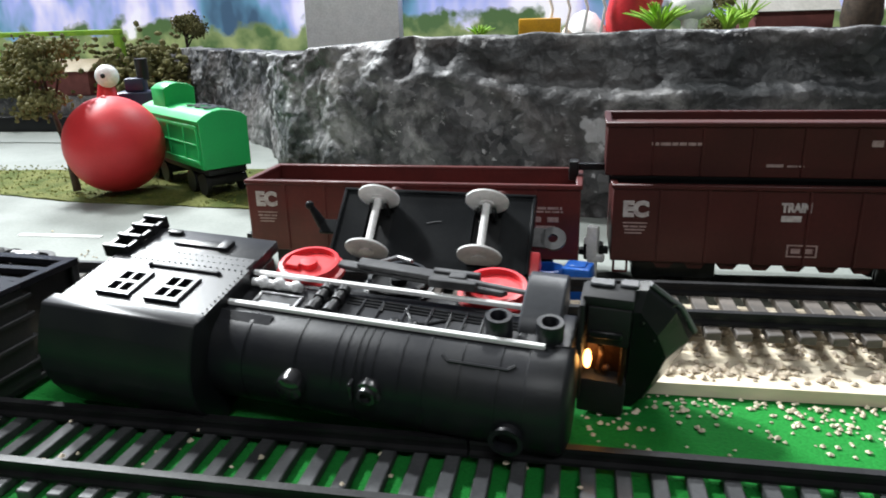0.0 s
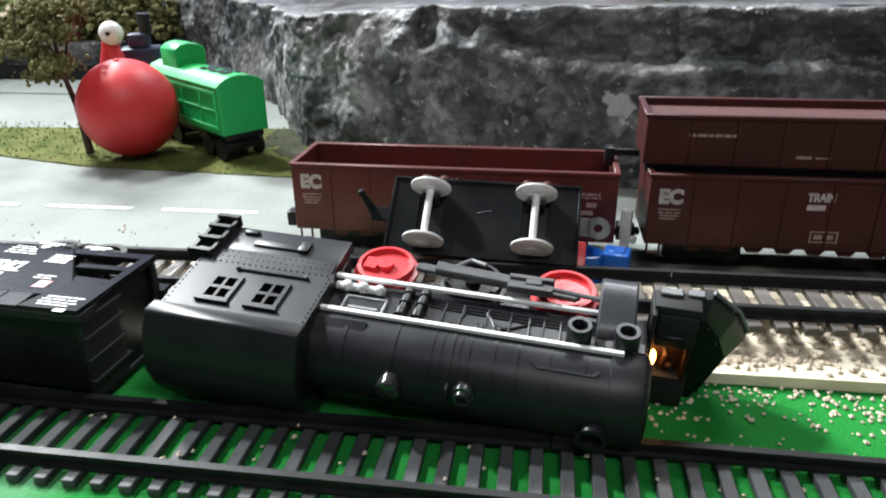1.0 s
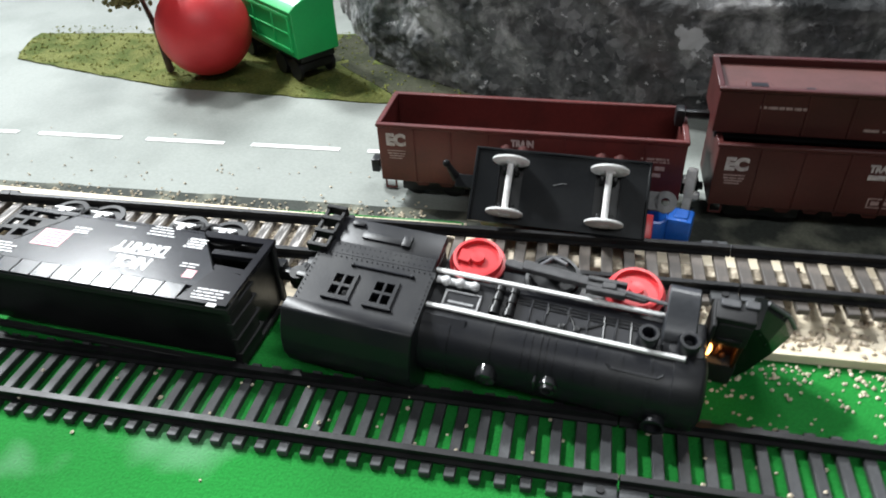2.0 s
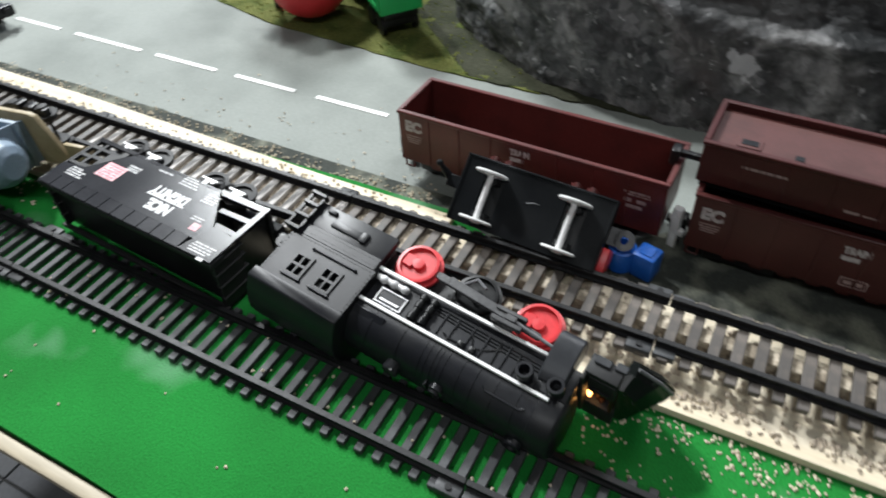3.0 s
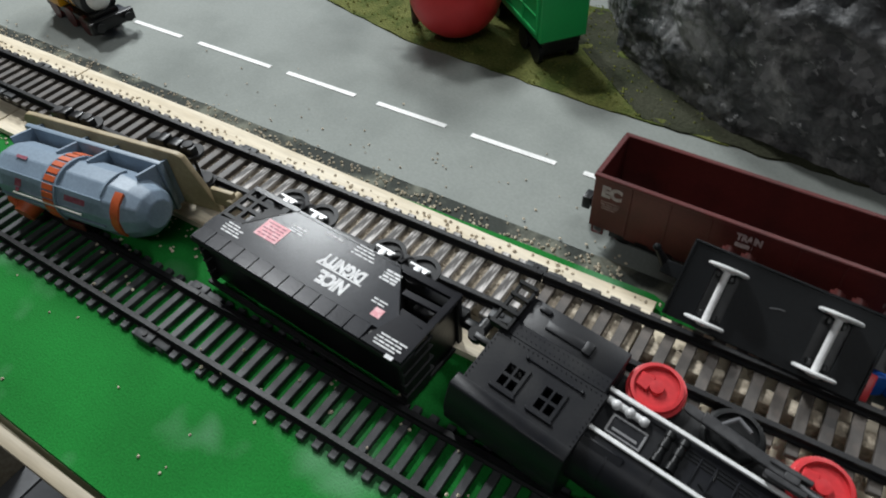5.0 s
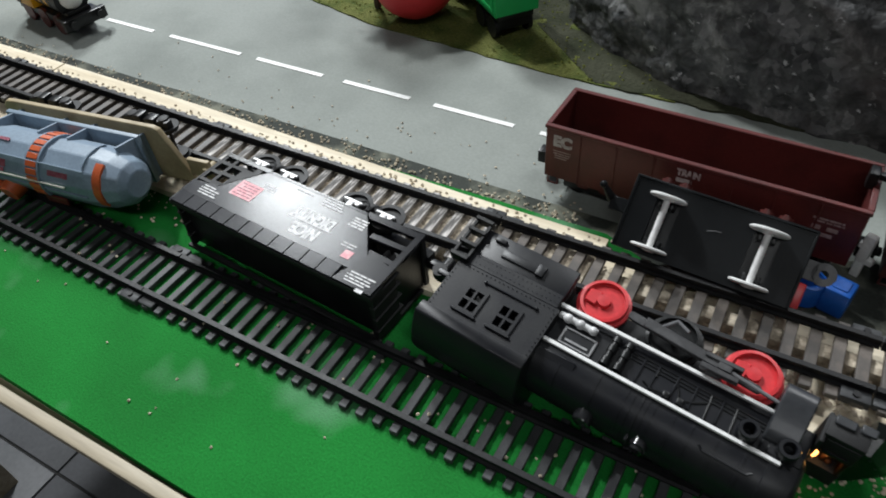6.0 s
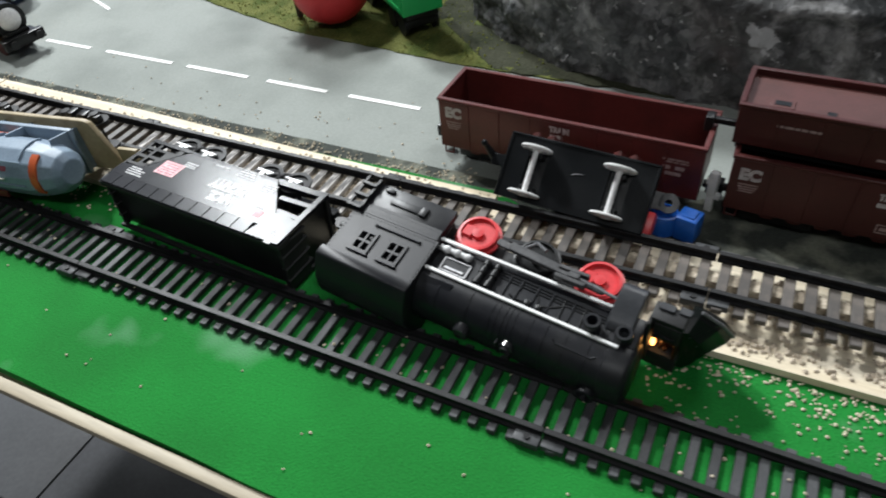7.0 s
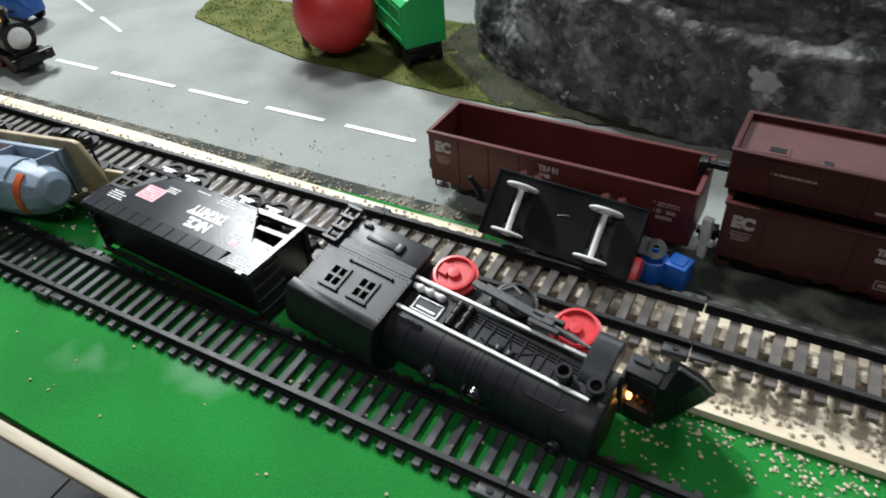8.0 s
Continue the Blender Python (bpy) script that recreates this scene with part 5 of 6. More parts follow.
def truck(parent, x, y, z):
    """A two-axle truck seen from its flank: sprung side frame and two wheels."""
    t = part("truck_frame", Shape().prism([(x - 10, y + 1.2), (x - 8.6, y + 0.2), (x - 3.4, y + 0.2), (x - 1.6, y + 2.2), (x + 1.6, y + 2.2), (x + 3.4, y + 0.2), (x + 8.6, y + 0.2), (x + 10, y + 1.2), (x + 9, y + 3.2), (x + 4, y + 3.0), (x + 1.8, y + 4.4), (x - 1.8, y + 4.4), (x - 4, y + 3.0), (x - 9, y + 3.2)], "z", z - 1.0, z + 1.0, 0.25).box(x - 4, x + 4, y - 2, y + 4, z - 18, z - 1, 0.3), MATTE, parent, "black truck side frame")
    for dx in (-6.2, 6.2):
        s = Shape()
        for zz, sg in ((z - 0.2, -1), (z - 17.5, 1)):
            s.lathe([(4.2, 0), (5.6, 0), (5.6, 0.7 * sg), (5.0, 1.0 * sg), (4.9, 2.2 * sg), (4.2, 2.2 * sg)], (x + dx, y + 2.4, zz), "z", 30, True)
            s.lathe([(0.3, 0.9 * sg), (4.4, 0.9 * sg), (4.4, 1.5 * sg), (0.3, 1.5 * sg)], (x + dx, y + 2.4, zz), "z", 26)
            s.rod((x + dx, y + 2.4, zz - 0.6), (x + dx, y + 2.4, zz + 0.8), 1.5, seg=14)
        s.rod((x + dx, y + 2.4, z - 18), (x + dx, y + 2.4, z + 0.6), 0.7, seg=8)
        part("wheelset", s, MATTE, t)
        cover = Shape().box(x + dx - 3.6, x + dx + 3.6, y + 1.4, y + 2.4, z + 0.7, z + 1.5, 0.25).box(x + dx - 1.3, x + dx + 0.9, y - 1.4, y + 1.6, z + 0.7, z + 1.6, 0.3)
        part("axle_cap", cover.rod((x + dx + 2.2, y + 1.0, z + 0.9), (x + dx + 2.2, y + 1.0, z + 1.7), 0.8, seg=10), CAPM, t, "pale axle cover")
    for dx in (-2.4, 2.4):
        part("spring_arch", Shape().tube([(x + dx + 2.1 * math.cos(a), y + 0.4 + 3.4 * math.sin(a), z + 1.0) for a in [math.pi * i / 7 for i in range(8)]], 0.42, 6), MATTE, t)
    return t


truck(hop, 19, 26.0, Z - 1.6)
truck(hop, 58, 26.0, Z - 1.6)
part("coupler", Shape().box(79.5, 87, 25.0, 27.4, 9.4, 12.4, 0.3).rod((86, 22.6, 11), (86, 29.6, 11), 2.0, seg=14), BLACK, hop, "black knuckle coupler")


def flat(x, y, turn=180):
    return Matrix.Translation((x / 1000, y / 1000, (Z + 0.06) / 1000)) @ Euler((0, 0, radians(turn))).to_matrix().to_4x4()


lettering("NICE.", 4.3, INK, hop, flat(47.5, 9.6), label="white printed word", width=10.5, bold=2.2)
lettering("DIGNITY", 4.0, INK, hop, flat(46.8, 15.4), label="white printed word", width=15.5, bold=2.2)
bars("underline", [(0, 0, 16.5, 0.5)], INK, hop, flat(47, 12.8), words=False)
bars("pink_patch", [(0, 0, 9.0, 7.0)], PINK, hop, flat(19.5, 14.2), "pink printed square")
bars("small_print", [(0, 2.4, 7.4, 0.45), (-0.4, 1.2, 6.6, 0.45), (0.2, 0, 7.2, 0.45), (-0.6, -1.2, 6.0, 0.45), (0, -2.4, 7.0, 0.45)], MAROON, hop, flat(19.5, 14.2) @ Matrix.Translation((0, 0, 0.00005)))
bars("small_print", [(0, 0, 8, 0.5), (0.6, -1.1, 7, 0.45), (0.2, -2.2, 7.6, 0.5), (1.2, -3.3, 5, 0.45)], INK, hop, flat(9.2, 6.4), "white unreadable print")
bars("small_print", [(0, 0, 5.4, 0.6), (0, 1.1, 5.0, 0.4), (0, 2.0, 5.4, 0.5)], INK, hop, flat(25.4, 19.8))
bars("small_print", [(0, 0, 8.4, 0.5), (0.4, -1.2, 7.4, 0.5), (0.8, -2.4, 6.8, 0.5), (1.2, -3.4, 5.2, 0.4)], INK, hop, flat(48.5, 21.4), "white unreadable print")
bars("small_print", [(0, 1.7, 5.6, 0.7), (0, 0.6, 5.4, 0.7), (0, -0.5, 5.6, 0.6), (0, -1.6, 5.2, 0.7)], INK, hop, flat(60.0, 20.2))
bars("small_print", [(0, 0, 5.2, 0.45), (0, 1.1, 4.4, 0.45)], INK, hop, flat(63.0, 12.0))
bars("small_print", [(0, 0, 3.0, 3.0)], PINK, hop, flat(65.0, 8.4))
bars("small_print", [(0, 0, 9, 0.5), (0.5, 1.1, 8, 0.45), (0.2, 2.2, 8.6, 0.5), (0.6, 3.2, 7, 0.4), (-2.4, 4.9, 2.4, 1.2)], INK, hop, flat(74.0, 4.0), "white unreadable print")
bars("small_print", [(0, 0, 6.4, 0.5)], INK, hop, flat(36.5, 23.0))


# ---- tank wagon on its side; local x along it, y back to its underframe, z up ----
tank = thing("tank_wagon", "blue grey toy tank wagon on its side with orange bands", "toy wagon", mm(-276.5, 105.2, 4.8, 0, -2.2, 6.0) @ Matrix.Diagonal((0.84, 0.84, 0.84, 1)))
prof = []
for a in range(0, 360, 30):
    a = a + 15
    prof.append((13.0 * math.cos(radians(a)), 13 + 12.6 * math.sin(radians(a))))
s = Shape()
rings = []
for x, k in ((5.6, 0.55), (8.0, 0.80), (13.5, 1.0), (71.0, 1.0), (79.5, 0.90), (85.4, 0.72), (88.0, 0.46)):
    rings.append([s.bm.verts.new((x, y * k, 13 + (z - 13) * k)) for y, z in prof])
for a, b in zip(rings, rings[1:]):
    for i in range(12):
        s.bm.faces.new((a[i], a[(i + 1) % 12], b[(i + 1) % 12], b[i]))
s.bm.faces.new(rings[0])
s.bm.faces.new(rings[-1])
bmesh.ops.recalc_face_normals(s.bm, faces=s.bm.faces)
bmesh.ops.bevel(s.bm, geom=s.bm.edges[:], offset=0.4, segments=1, affect="EDGES")
part("tank_barrel", s, TANKM, tank, "blue grey faceted barrel", smooth=14)


def hoop(x0, x1, r, a0, a1, mat, nm, label="", lift=0.5):
    s = Shape()
    pts = []
    for i in range(15):
        a = radians(a0 + (a1 - a0) * i / 14)
        pts.append((a, r))
    outer = [((r + lift) * math.cos(a), 13 + (r + lift) * math.sin(a)) for a, r in pts]
    inner = [((r - 0.6) * math.cos(a), 13 + (r - 0.6) * math.sin(a)) for a, r in pts]
    s.prism(outer + inner[::-1], "x", x0, x1)
    return part(nm, s, mat, tank, label)


hoop(40.0, 41.0, 12.8, 20, 205, TANKM, "band_edge", lift=0.9)
hoop(47.0, 48.0, 12.8, 20, 205, TANKM, "band_edge", lift=0.9)
band = hoop(41.0, 47.0, 12.8, 22, 205, TANKM, "ladder_band")
for i in range(13):
    a = radians(28 + i * 14)
    y, z = 13.6 * math.cos(a), 13 + 13.4 * math.sin(a)
    m = Matrix.Translation((44, y, z)) @ Euler((a - math.pi / 2, 0, 0)).to_matrix().to_4x4()
    part("ladder_rung", Shape().box(-3, 3, -1.2, 1.2, -0.5, 0.35, 0.15, m), ORANGE, band, "orange ladder tread")
hoop(75.6, 79.6, 11.7, 112, 205, ORANGE, "end_stripe", "orange end stripe", 0.45)
hoop(69.8, 70.8, 12.7, 60, 128, TANKM, "band_edge")
for y, z in ((-9.6, 22.5), (-12.9, 12.0)):
    part("seam", Shape().rod((14, y, z), (72, y, z), 0.35, seg=6), TANKM, tank)
part("side_rail", Shape().rod((24, -13.6, 15.5), (62, -13.6, 15.5), 0.4, seg=8), CREAM, tank, "pale side rail")
part("hatch_dome", Shape().rod((24, -10, 6.0), (24, -15.0, 4.5), 5.0, 4.2, 22).rod((16, -12, 8.5), (21, -13.4, 7.0), 1.8, 1.4, 12).ball((15.6, -12, 8.6), 1.5, 2), ORANGE, tank, "orange filler hatch")
part("side_panel", Shape().box(44, 56, -12.4, -11.4, 3.5, 7.0, 0.3), OXIDE, tank)
up2 = Euler((radians(53), 0, 0)).to_matrix().to_4x4()
bars("small_print", [(0, 0, 11, 2.2)], MAROON, tank, Matrix.Translation((0.0575, -0.0109, 0.0192)) @ up2, "maroon unreadable print")
bars("small_print", [(0, 0, 3.6, 3.6), (0, -3.0, 2.0, 1.6)], MAROON, tank, Matrix.Translation((0.026, -0.0109, 0.0192)) @ up2, "maroon printed emblem")
bars("small_print", [(0, 0, 6, 1.4)], MAROON, tank, Matrix.Translation((0.024, -0.0034, 0.0255)) @ Euler((radians(15), 0, 0)).to_matrix().to_4x4())
for x0, x1 in ((6, 12), (33, 38), (50, 56), (76, 82)):
    part("saddle", Shape().prism([(4, 2), (19.0, 2), (19.0, 23), (12, 24.5), (4, 26)], "x", x0 + 2, x0 + 3), TANKM, tank)
part("saddle_wall", Shape().box(4, 80, 13.6, 16.0, 1.0, 24.6, 0.5), TANKM, tank)
part("underframe", Shape().prism([(-4, 9), (0, 1.5), (80, 0.5), (98, 0.8), (94, 10), (87, 25.6), (84, 26.6), (4, 26.2), (-1, 25.8), (-4, 23)], "y", 19.2, 21.6, 0.3), TAN, tank, "tan flat underframe")
part("coupler_beam", Shape().box(96, 107, 19.4, 21.4, 5, 13, 0.4).rod((106, 17.6, 9), (106, 24.0, 9), 1.8, seg=12), TAN, tank, "tan coupler")
for x in (18, 74):
    b = part("bogie", Shape().box(x - 12, x + 12, 25.5, 29.0, 20.4, 24.6, 0.5).box(x - 5, x - 1, 24.6, 30, 22.4, 26.4, 0.5).box(x + 1, x + 6, 24.8, 29.6, 22.4, 25.8, 0.5).box(x - 12, x + 12, 25.5, 29.0, 3, 5, 0.5).box(x - 4, x + 4, 21.4, 28, 6, 21, 0.5), BLACK, tank, "black bogie")
    for dx in (-8.5, 8.5):
        s = Shape()
        for z, sg in ((21.4, -1), (5.6, 1)):
            s.lathe([(0.5, 0), (5.2, 0), (5.2, 0.6 * sg), (4.5, 0.9 * sg), (4.5, 2.2 * sg), (0.5, 2.2 * sg)], (x + dx, 28.2, z), "z", 24)
        s.rod((x + dx, 28.2, 4), (x + dx, 28.2, 23.6), 0.7, seg=8)
        s.lathe([(2.4, 0), (2.2, 0.9), (1.0, 1.2), (0.2, 1.2)], (x + dx, 28.0, 24.4), "z", 16)
        part("wheelset", s, MATTE, b)


# ---- caboose, ball, figures at the back left ----
def framed_side(x0, x1, y0, y1, z0, z1):
    """A raised rectangular border on a flank."""
    return Shape().box(x0, x1, y0, y1, z0, z0 + 1.6, 0.2).box(x0, x1, y0, y1, z1 - 1.6, z1, 0.2).box(x0, x0 + 1.8, y0, y1, z0 + 1.6, z1 - 1.6, 0.2).box(x1 - 1.8, x1, y0, y1, z0 + 1.6, z1 - 1.6, 0.2)


cab = thing("green_caboose", "bright green plastic toy caboose beside the rock face", "toy wagon", mm(-142.6, 283.6, -0.8, 0, 0, 141))
roofp = [(-11, 12.5), (11, 12.5), (11.2, 33.0), (11.8, 33.4), (8.6, 36.0), (4.4, 37.5), (0, 38.0), (-4.4, 37.5), (-8.6, 36.0), (-11.8, 33.4), (-11.2, 33.0)]
part("body", Shape().prism(roofp, "x", 0, 74, 0.35), GREEN, cab)
part("cupola", Shape().prism([(-7.4, 36), (7.4, 36), (7.6, 44.6), (4.6, 46.6), (0, 47.4), (-4.6, 46.6), (-7.6, 44.6)], "x", 46, 62, 0.3), GREEN, cab, "green roof cupola")
for sgn in (-1, 1):
    lo, hi = sorted((sgn * 10.9, sgn * 11.5))
    part("side_panel", framed_side(3, 71, lo, hi, 14.5, 31.5), GREEN, cab, "green flank with a long recessed panel")
    part("waist_rail", Shape().box(4, 70, lo, hi, 22.6, 23.4, 0.2), GREEN, cab)
    for x in (18, 36, 54):
        part("side_post", Shape().box(x, x + 0.9, lo, hi, 16, 30, 0.2), GREEN, cab)
part("chassis", Shape().box(1, 73, -9, 9, 9.5, 12.6, 0.4), BLACK, cab)
for x in (14, 60):
    b = part("bogie", Shape().box(x - 11, x + 11, -9, 9, 4.5, 8.6, 0.6).box(x - 3, x + 3, -4, 4, 8, 10), BLACK, cab, "black bogie")
    for dx in (-6.5, 6.5):
        s = Shape()
        for y in (-9.6, 7.6):
            s.lathe([(0.5, 0), (5, 0), (5, 2.0), (0.5, 2.0)], (x + dx, y, 5.1), "y", 20)
        part("wheelset", s, BLACK, b)
lettering("SOS", 8.4, BLACK, cab, Matrix.Translation((0.0185, 0.0, 0.0382)) @ Euler((0, 0, radians(180))).to_matrix().to_4x4(), label="black printed letters", width=25, bold=2.0)

ball = thing("red_ball", "shiny red rubber toy ball on the grass", "ball", mm(-198.3, 286, 0))
part("ball_skin", Shape().ball((0, 0, 21.4), 21.6, 5), BALLOON, ball)
part("valve_nub", Shape().rod((0.5, -3.0, 42.4), (0.6, -3.2, 43.5), 1.6, 0.8, 14), BALLOON, ball)


ICO = Shape()
bmesh.ops.create_icosphere(ICO.bm, subdivisions=1, radius=1.0)
ICO.bm.verts.index_update()
CLUMP_V, CLUMP_F = [v.co.copy() for v in ICO.bm.verts], [tuple(v.index for v in f.verts) for f in ICO.bm.faces]
ICO.bm.free()


def clumps(name, places, mat):
    """Many small lumps in one mesh, one for each matrix in millimetres."""
    verts, faces = [], []
    for m in places:
        o = len(verts)
        verts += [(m @ v) * 0.001 for v in CLUMP_V]
        faces += [tuple(o + i for i in f) for f in CLUMP_F]
    me = bpy.data.meshes.new(name)
    me.from_pydata(verts, [], faces)
    me.materials.append(mat)
    return new(name, me)


def tree(name, x, y, h, r, seed, label):
    t = thing(name, label, "tree", mm(x, y, -0.6))
    rnd = random.Random(seed)
    s = Shape()
    top = Vector((rnd.uniform(-4, 0) - 3, rnd.uniform(-2, 2), h * 0.62))
    mid = Vector((-1.5, 0, h * 0.33))
    s.rod((0, 0, 0), mid, 1.9, 1.4, 9, False).rod(mid, top, 1.4, 0.9, 9, False)
    tips = []
    for i in range(9):
        a = rnd.uniform(0, 6.28)
        tip = top + Vector((math.cos(a) * r * rnd.uniform(0.4, 0.85), math.sin(a) * r * rnd.uniform(0.4, 0.85), rnd.uniform(-0.05, 0.34) * h))
        s.rod(mid.lerp(top, rnd.uniform(0.5, 1)), tip, 0.7, 0.3, 6, False)
        tips.append(tip)
    part("trunk", s, BARK, t, "brown twisted trunk")
    places = []
    for tip in tips + [top + Vector((0, 0, h * 0.2))]:
        for _ in range(250):
            d = Vector((rnd.gauss(0, 1), rnd.gauss(0, 1), rnd.gauss(0, 0.6))) * r * 0.18
            q = rnd.uniform(0.5, 1.5)
            mtx = Matrix.Translation(tip + d) @ Euler((rnd.uniform(0, 6), rnd.uniform(0, 6), rnd.uniform(0, 6))).to_matrix().to_4x4() @ Matrix.Diagonal((q, q * rnd.uniform(0.6, 1.1), q * rnd.uniform(0.4, 0.8), 1))
            places.append(mtx)
    crown = tagged(clumps("crown", places, LEAF), "clumpy olive foam crown")
    crown.parent = t
    return t


tree("tree", -222, 286, 68, 21, 3, "model tree with olive foam crown beside the ball")


def bush(x, y, z, r, seed, mat=LEAF, label="rounded olive foam bush"):
    rnd = random.Random(seed)
    places = []
    for _ in range(900):
        d = Vector((rnd.gauss(0, 0.42), rnd.gauss(0, 0.42), abs(rnd.gauss(0, 0.40)))) * r
        places.append(Matrix.Translation(d) @ Matrix.Diagonal((*(r * rnd.uniform(0.04, 0.11) * k for k in (1, 1, 0.8)), 1)))
    ob = clumps("bush", places, mat)
    ob.matrix_world = mm(x, y, z)
    return tagged(ob, label, "bush", group="bushes at the back")


bush(-326, 528, 24, 38, 1)
bush(-356, 532, 24, 32, 2)


# ---- yellow and black toy engine on the road ----
eng = thing("yellow_engine", "yellow and black striped toy engine with a pale disc front", "toy locomotive", mm(-373.5, 210, -1.7, 0, 0, -9) @ Matrix.Diagonal((1.0, 1.0, 1.0, 1)))
part("chassis", Shape().box(-26, 22, -8, 8, 5, 9, 0.6).box(16, 27, -6, 6, 6, 9, 0.4), BLACK, eng)
part("boiler", Shape().rod((-6, 0, 18), (17, 0, 18), 8.6, seg=30), YELLOW, eng, "yellow boiler barrel")
for x in (-4, 3.5, 11):
    part("boiler_stripe", Shape().rod((x, 0, 18), (x + 3.0, 0, 18), 8.85, seg=30), BLACK, eng, "black stripe")
part("smokebox", Shape().rod((15, 0, 18), (21, 0, 18), 8.9, seg=30), BLACK, eng)
part("front_disc", Shape().lathe([(0.3, 2.2), (3.8, 1.8), (5.6, 0.7), (6.2, -1)], (21.6, 0, 18.5), "x", 30), WHITE, eng, "plain white front disc")
part("cab", Shape().box(-26, -7, -9, 9, 8.6, 26, 0.6), YELLOW, eng)
for y in (-9.3, 8.9):
    part("cab_stripe", Shape().prism([(-24, 9), (-20, 9), (-13, 25.6), (-17, 25.6)], "y", y, y + 0.4), BLACK, eng)
    part("cab_window", Shape().box(-20, -12, y, y + 0.4, 17, 23, 0.1), BLACK, eng)
part("cab_roof", Shape().prism([(-10.5, 25.6), (10.5, 25.6), (9, 28), (4, 29.6), (-4, 29.6), (-9, 28)], "x", -28, -5, 0.3), YELLOW, eng)
part("chimney", Shape().lathe([(2.2, 0), (2.0, 7), (2.8, 8.4), (2.0, 8.4)], (14, 0, 25.5), "z", 20), BLACK, eng)
part("dome", Shape().ball((3, 0, 26.4), 3.4, 3), YELLOW, eng)
part("front_deck", Shape().box(17, 27.5, -10, 10, 8.6, 10.4, 0.4).box(18, 24, -6.5, 6.5, 10.2, 12.8, 0.5), BLACK, eng, "black front deck")
beam = part("buffer_beam", Shape().box(25, 28.4, -11.6, 11.6, 5.6, 11.2, 0.4), BLACK, eng, "black buffer beam")
for y in (-7.5, 7.5):
    part("buffer", Shape().rod((28, y, 8.6), (30.4, y, 8.6), 1.1, seg=12).rod((30.2, y, 8.6), (31, y, 8.6), 2.2, seg=16), BLACK, beam)
part("rear_coupler", Shape().rod((-26, 0, 7), (-31, 0, 7), 1.6, seg=12).rod((-31, -3, 7), (-31, 3, 7), 2.4, seg=14), BLACK, eng)
for x in (-17, -1, 14):
    s = Shape()
    for y in (-8.4, 6.6):
        s.lathe([(0.4, 0), (5, 0), (5, 1.8), (0.4, 1.8)], (x, y, 5), "y", 24)
    part("wheelset", s, OXIDE, eng, "dark red wheels")
blue_eng = thing("blue_engine", "blue toy engine behind the yellow engine on the road", "toy locomotive", mm(-434, 252, -1.8, 0, 0, 8))
part("body", Shape().box(-30, 24, -9, 9, 6, 18, 1.0), BLUE, blue_eng)
part("boiler", Shape().rod((-4, 0, 19), (25, 0, 19), 8.4, seg=28), BLUE, blue_eng)
part("cab", Shape().box(-30, -8, -10, 10, 16, 30, 0.8), BLUE, blue_eng)
for x in (-18, 0, 16):
    part("wheelset", Shape().lathe([(0.4, -9), (6, -9), (6, -7), (1, -7), (1, 7), (6, 7), (6, 9), (0.4, 9)], (x, 0, 6), "y", 22), BLACK, blue_eng)

# red toy with a white bead behind the ball, dark blue toy beside it
toy = thing("red_cone_toy", "red plastic cone toy with a white bead on top", "toy", mm(-231, 333, -0.8))
part("cone", Shape().lathe([(13, 0), (12, 12), (8, 30), (4.5, 42), (3.6, 46), (0.3, 46.5)], (0, 0, 0), "z", 26), RED, toy)
part("bead", Shape().ball((3, -2, 49.5), 5.8, 3), WHITE, toy, "white bead with a black dot")
part("dot", Shape().ball((4.4, -7.3, 50.0), 1.3, 2), BLACK, toy)
toy2 = thing("navy_engine_toy", "dark navy toy engine standing behind the ball", "toy locomotive", mm(-226, 352, -0.8, 0, 0, 20))
part("body", Shape().box(-10, 10, -8, 8, 0, 40, 1.2).box(-5, 5, -5, 5, 40, 47, 0.8), NAVY, toy2)
part("chimney", Shape().rod((4, 0, 46), (4, 0, 57), 3.0, 3.4, 18), BLACK, toy2)

# back street on the left: pale far road, dark kerb wall, red and grey blocks
sheet("far_road", -900, -260, wavy(418, -0.02, 0.5, 20), wavy(470, -0.02, 0.5, 30), -2, -1.2, ROADM, "pale grey card road behind the grass", "road", nx=30, ny=4)
solid("dark_kerb", Shape().box(-900, -262, 474, 486, -4, 10, 1.0), BLACK, "dark low kerb wall behind the far road", "kerb", "structure")
solid("grey_platform", Shape().box(-900, -320, 486, 560, -4, 24, 1.5), ROCK, "grey plaster platform at the back", "platform", "structure")
hut = thing("red_hut", "small red card hut at the back", "model house", mm(-385, 505, 24))
part("wall", Shape().box(-28, 28, -14, 14, 0, 18, 0.5), BRICKRED, hut)
part("roof", Shape().prism([(-17, 18), (17, 18), (0, 27)], "x", -31, 31, 0.4), TAN, hut)
solid("lime_toy_rail", Shape().box(-60, 60, -3, 3, 0, 4, 1.0).box(-60, -54, -3, 3, -30, 0, 0.6).box(54, 60, -3, 3, -30, 0, 0.6), LIME, "bright lime plastic toy rail on the shelf", "toy rail", m=mm(-402, 520, 68))
bush(-420, 500, 24, 26, 11)

# ---- plateau things behind the rock face ----
def sign_house(x, y, z, w, h, d, mat, roofmat, label):
    t = thing("model_house", label, "model house", mm(x, y, z, 0, 0, 4))
    part("wall", Shape().box(-w / 2, w / 2, -d / 2, d / 2, 0, h, 0.5), mat, t)
    part("roof", Shape().prism([(-d / 2 - 3, h), (d / 2 + 3, h), (0, h + d * 0.55)], "x", -w / 2 - 3, w / 2 + 3, 0.4), roofmat, t)
    return t


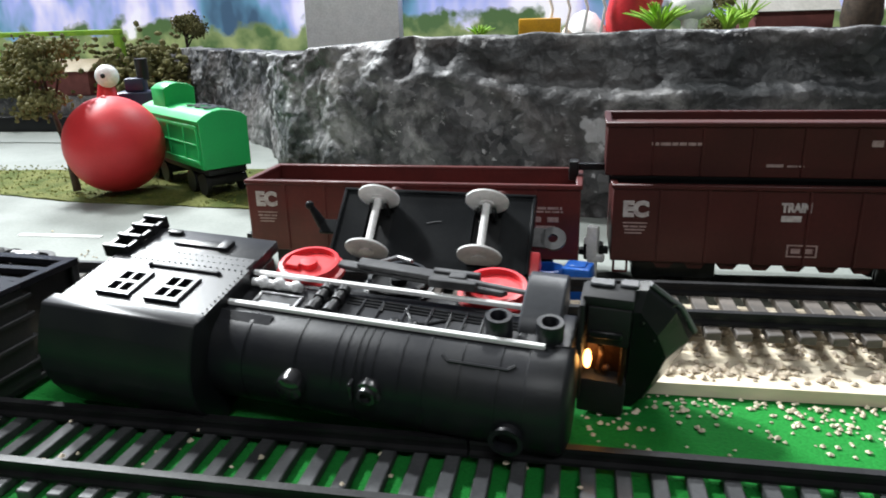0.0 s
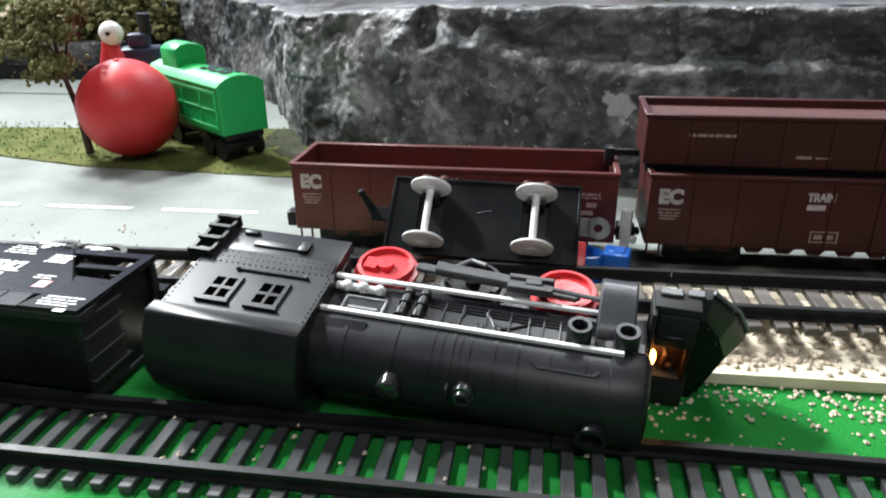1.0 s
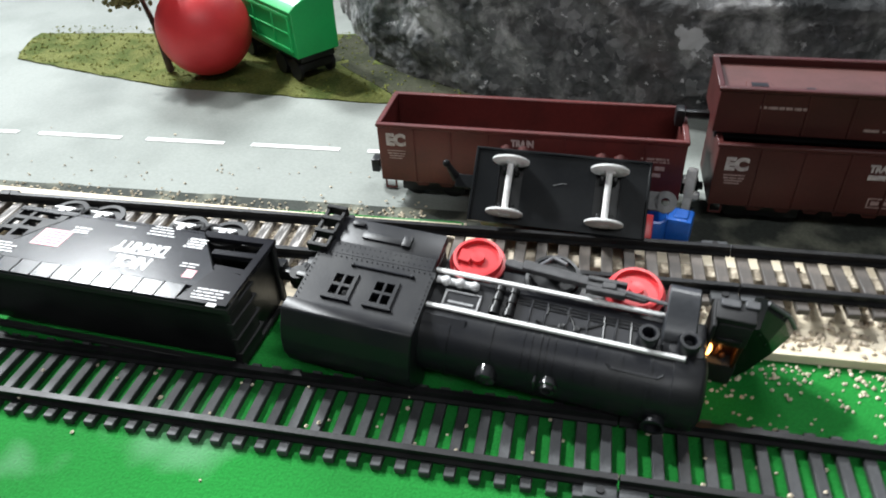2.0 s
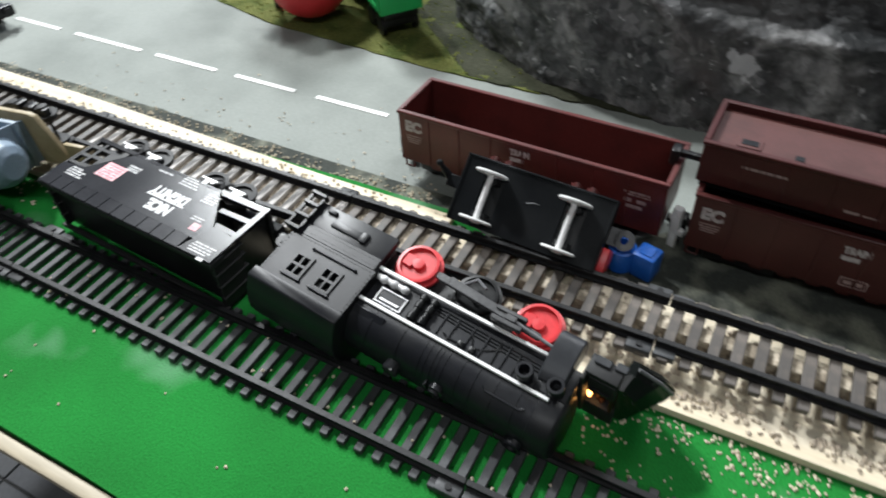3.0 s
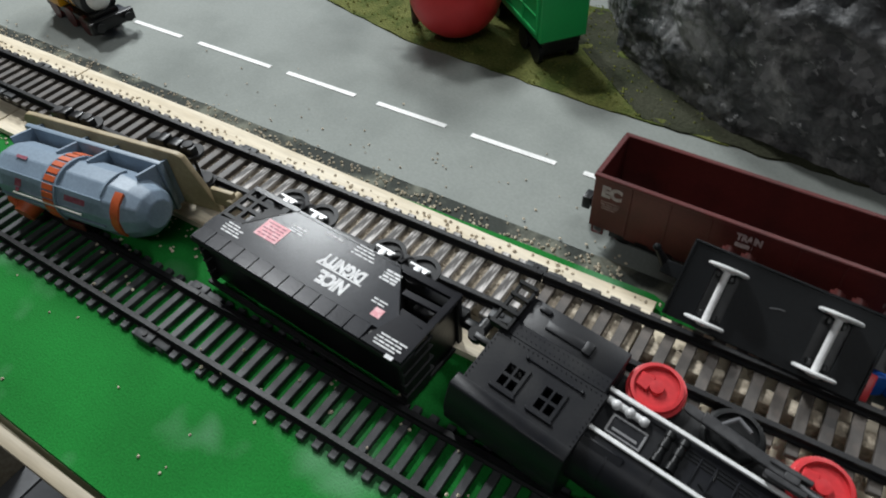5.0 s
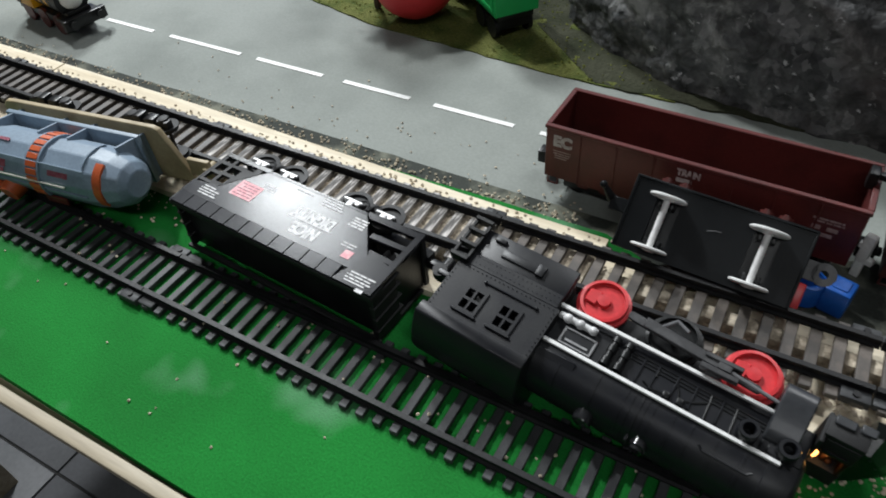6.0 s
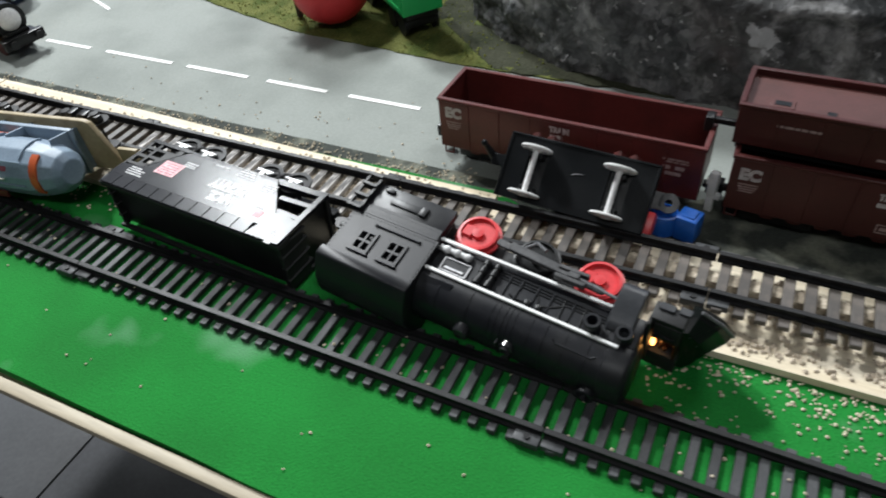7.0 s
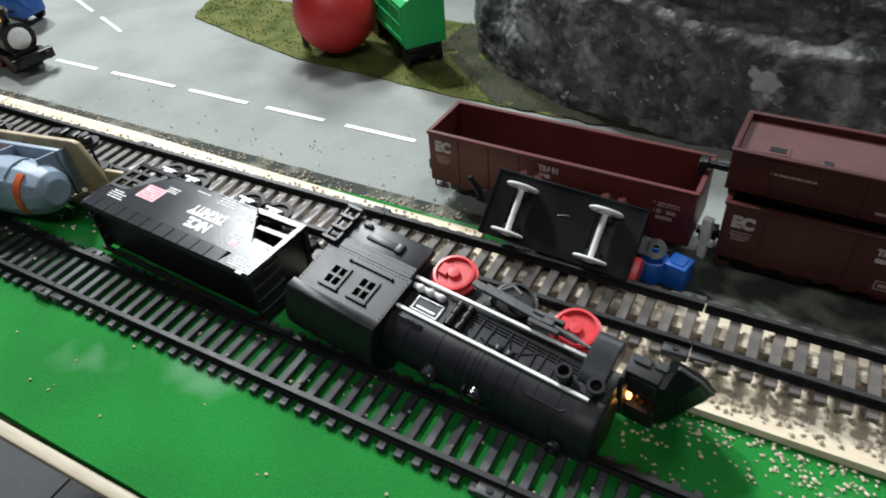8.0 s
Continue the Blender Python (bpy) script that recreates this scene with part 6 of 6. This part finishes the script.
PZ = 58.0
solid("white_block", Shape().box(-37, 37, -12, 12, 0, 62, 1.2), WHITE, "plain white card block on the plateau", "block", m=mm(-163, 560, PZ - 9, 0, 0, 5))
sign_house(140, 500, PZ, 46, 13, 40, BRICKRED, CREAM, "red card house with a pale roof on the plateau")
solid("yellow_block", Shape().box(-12, 12, -9, 9, 0, 13, 1.0), YELLOW, "small yellow toy block on the plateau edge", "toy block", m=mm(-12, 430, PZ))
frame_t = thing("white_wire_frame", "white wire toy frame on the plateau", "toy frame", mm(6, 430, PZ))
for x in (-14, -4, 6, 16):
    part("post", Shape().tube([(x, 0, 0), (x + 3, 2, 18), (x - 4, 4, 40)], 0.9, 8), WHITE, frame_t)
part("rail", Shape().tube([(-18, 4, 40), (20, 4, 40)], 0.9, 8), WHITE, frame_t)
solid("white_cone", Shape().lathe([(16, 0), (13, 6), (6, 15), (1, 17)], (0, 0, 0), "z", 20), WHITE, "white plastic cone shape on the plateau", "toy", m=mm(14, 444, PZ))
solid("red_toy_barrel", Shape().lathe([(12, 0), (15, 10), (15, 36), (10, 46), (1, 47)], (0, 0, 0), "z", 26), RED, "large red plastic toy on the plateau", "toy", m=mm(38, 440, PZ, 0, 12, 0))
solid("white_toy_lump", Shape().ball((0, 0, 17), 10, 4, (1.15, 0.8, 0.8)).rod((0, 0, 0), (0, 0, 12), 4, 5, 16), WHITE, "rounded white plastic toy on the plateau", "toy", m=mm(70, 420, PZ))


def fan_plant(x, y, n, h, seed, label):
    t = thing("lime_plant", label, "plant", mm(x, y, PZ))
    rnd = random.Random(seed)
    for i in range(n):
        a, lean = rnd.uniform(0, 6.28), rnd.uniform(0.3, 1.0)
        d = Vector((math.cos(a), math.sin(a), 0))
        p = [d * (h * lean * k * k * 0.9) + Vector((0, 0, h * k * (1 - 0.35 * lean * k))) for k in (0, 0.35, 0.7, 1.0)]
        s = Shape()
        for k, (u, v) in enumerate(zip(p, p[1:])):
            s.rod(u, v, 1.5 - 0.4 * k, 1.1 - 0.45 * k, 5)
        part("leaf", s, LIME, t)
    return t


fan_plant(52, 400, 46, 22, 3, "spiky lime plastic plant on the plateau edge")
fan_plant(87, 405, 30, 18, 4, "spiky lime plastic plant on the plateau edge")
fan_plant(-48, 430, 16, 12, 5, "small lime plastic tuft on the plateau edge")
fan_plant(110, 470, 20, 24, 9, "tall lime plastic plant at the back")
tree("tree", 120, 560, 96, 26, 15, "dark model tree behind the plateau")
for k, (x, y) in enumerate(((-330, 600), (300, 580))):
    t = tree("tree", x, y, 70 + 9 * (k % 3), 18, 20 + k, "dark model tree before the backdrop")
    t.location.z = PZ / 1000 if x > -280 else 0.02
solid("brown_jar_toy", Shape().lathe([(9, 0), (11, 8), (10, 20), (5, 28), (6, 32), (0.4, 33)], (0, 0, 0), "z", 24), BARK, "brown rounded toy at the plateau end", "toy", m=mm(168, 450, PZ))

# ---- floor tiles, those that the camera can see over the table edge ----
s = Shape().box(-149, 149, -149, 149, -6, 4, 1.2)
tile_mesh = s.mesh("tile")
tile_mesh.materials.append(TILEM)
for i in range(-9, 8):
    for j in range(-6, 4):
        ob = new("tile", tile_mesh)
        ob.parent = floor
        ob.matrix_world = Matrix.Translation((i * 0.302 - 0.04, j * 0.302 - 0.021, -0.754))
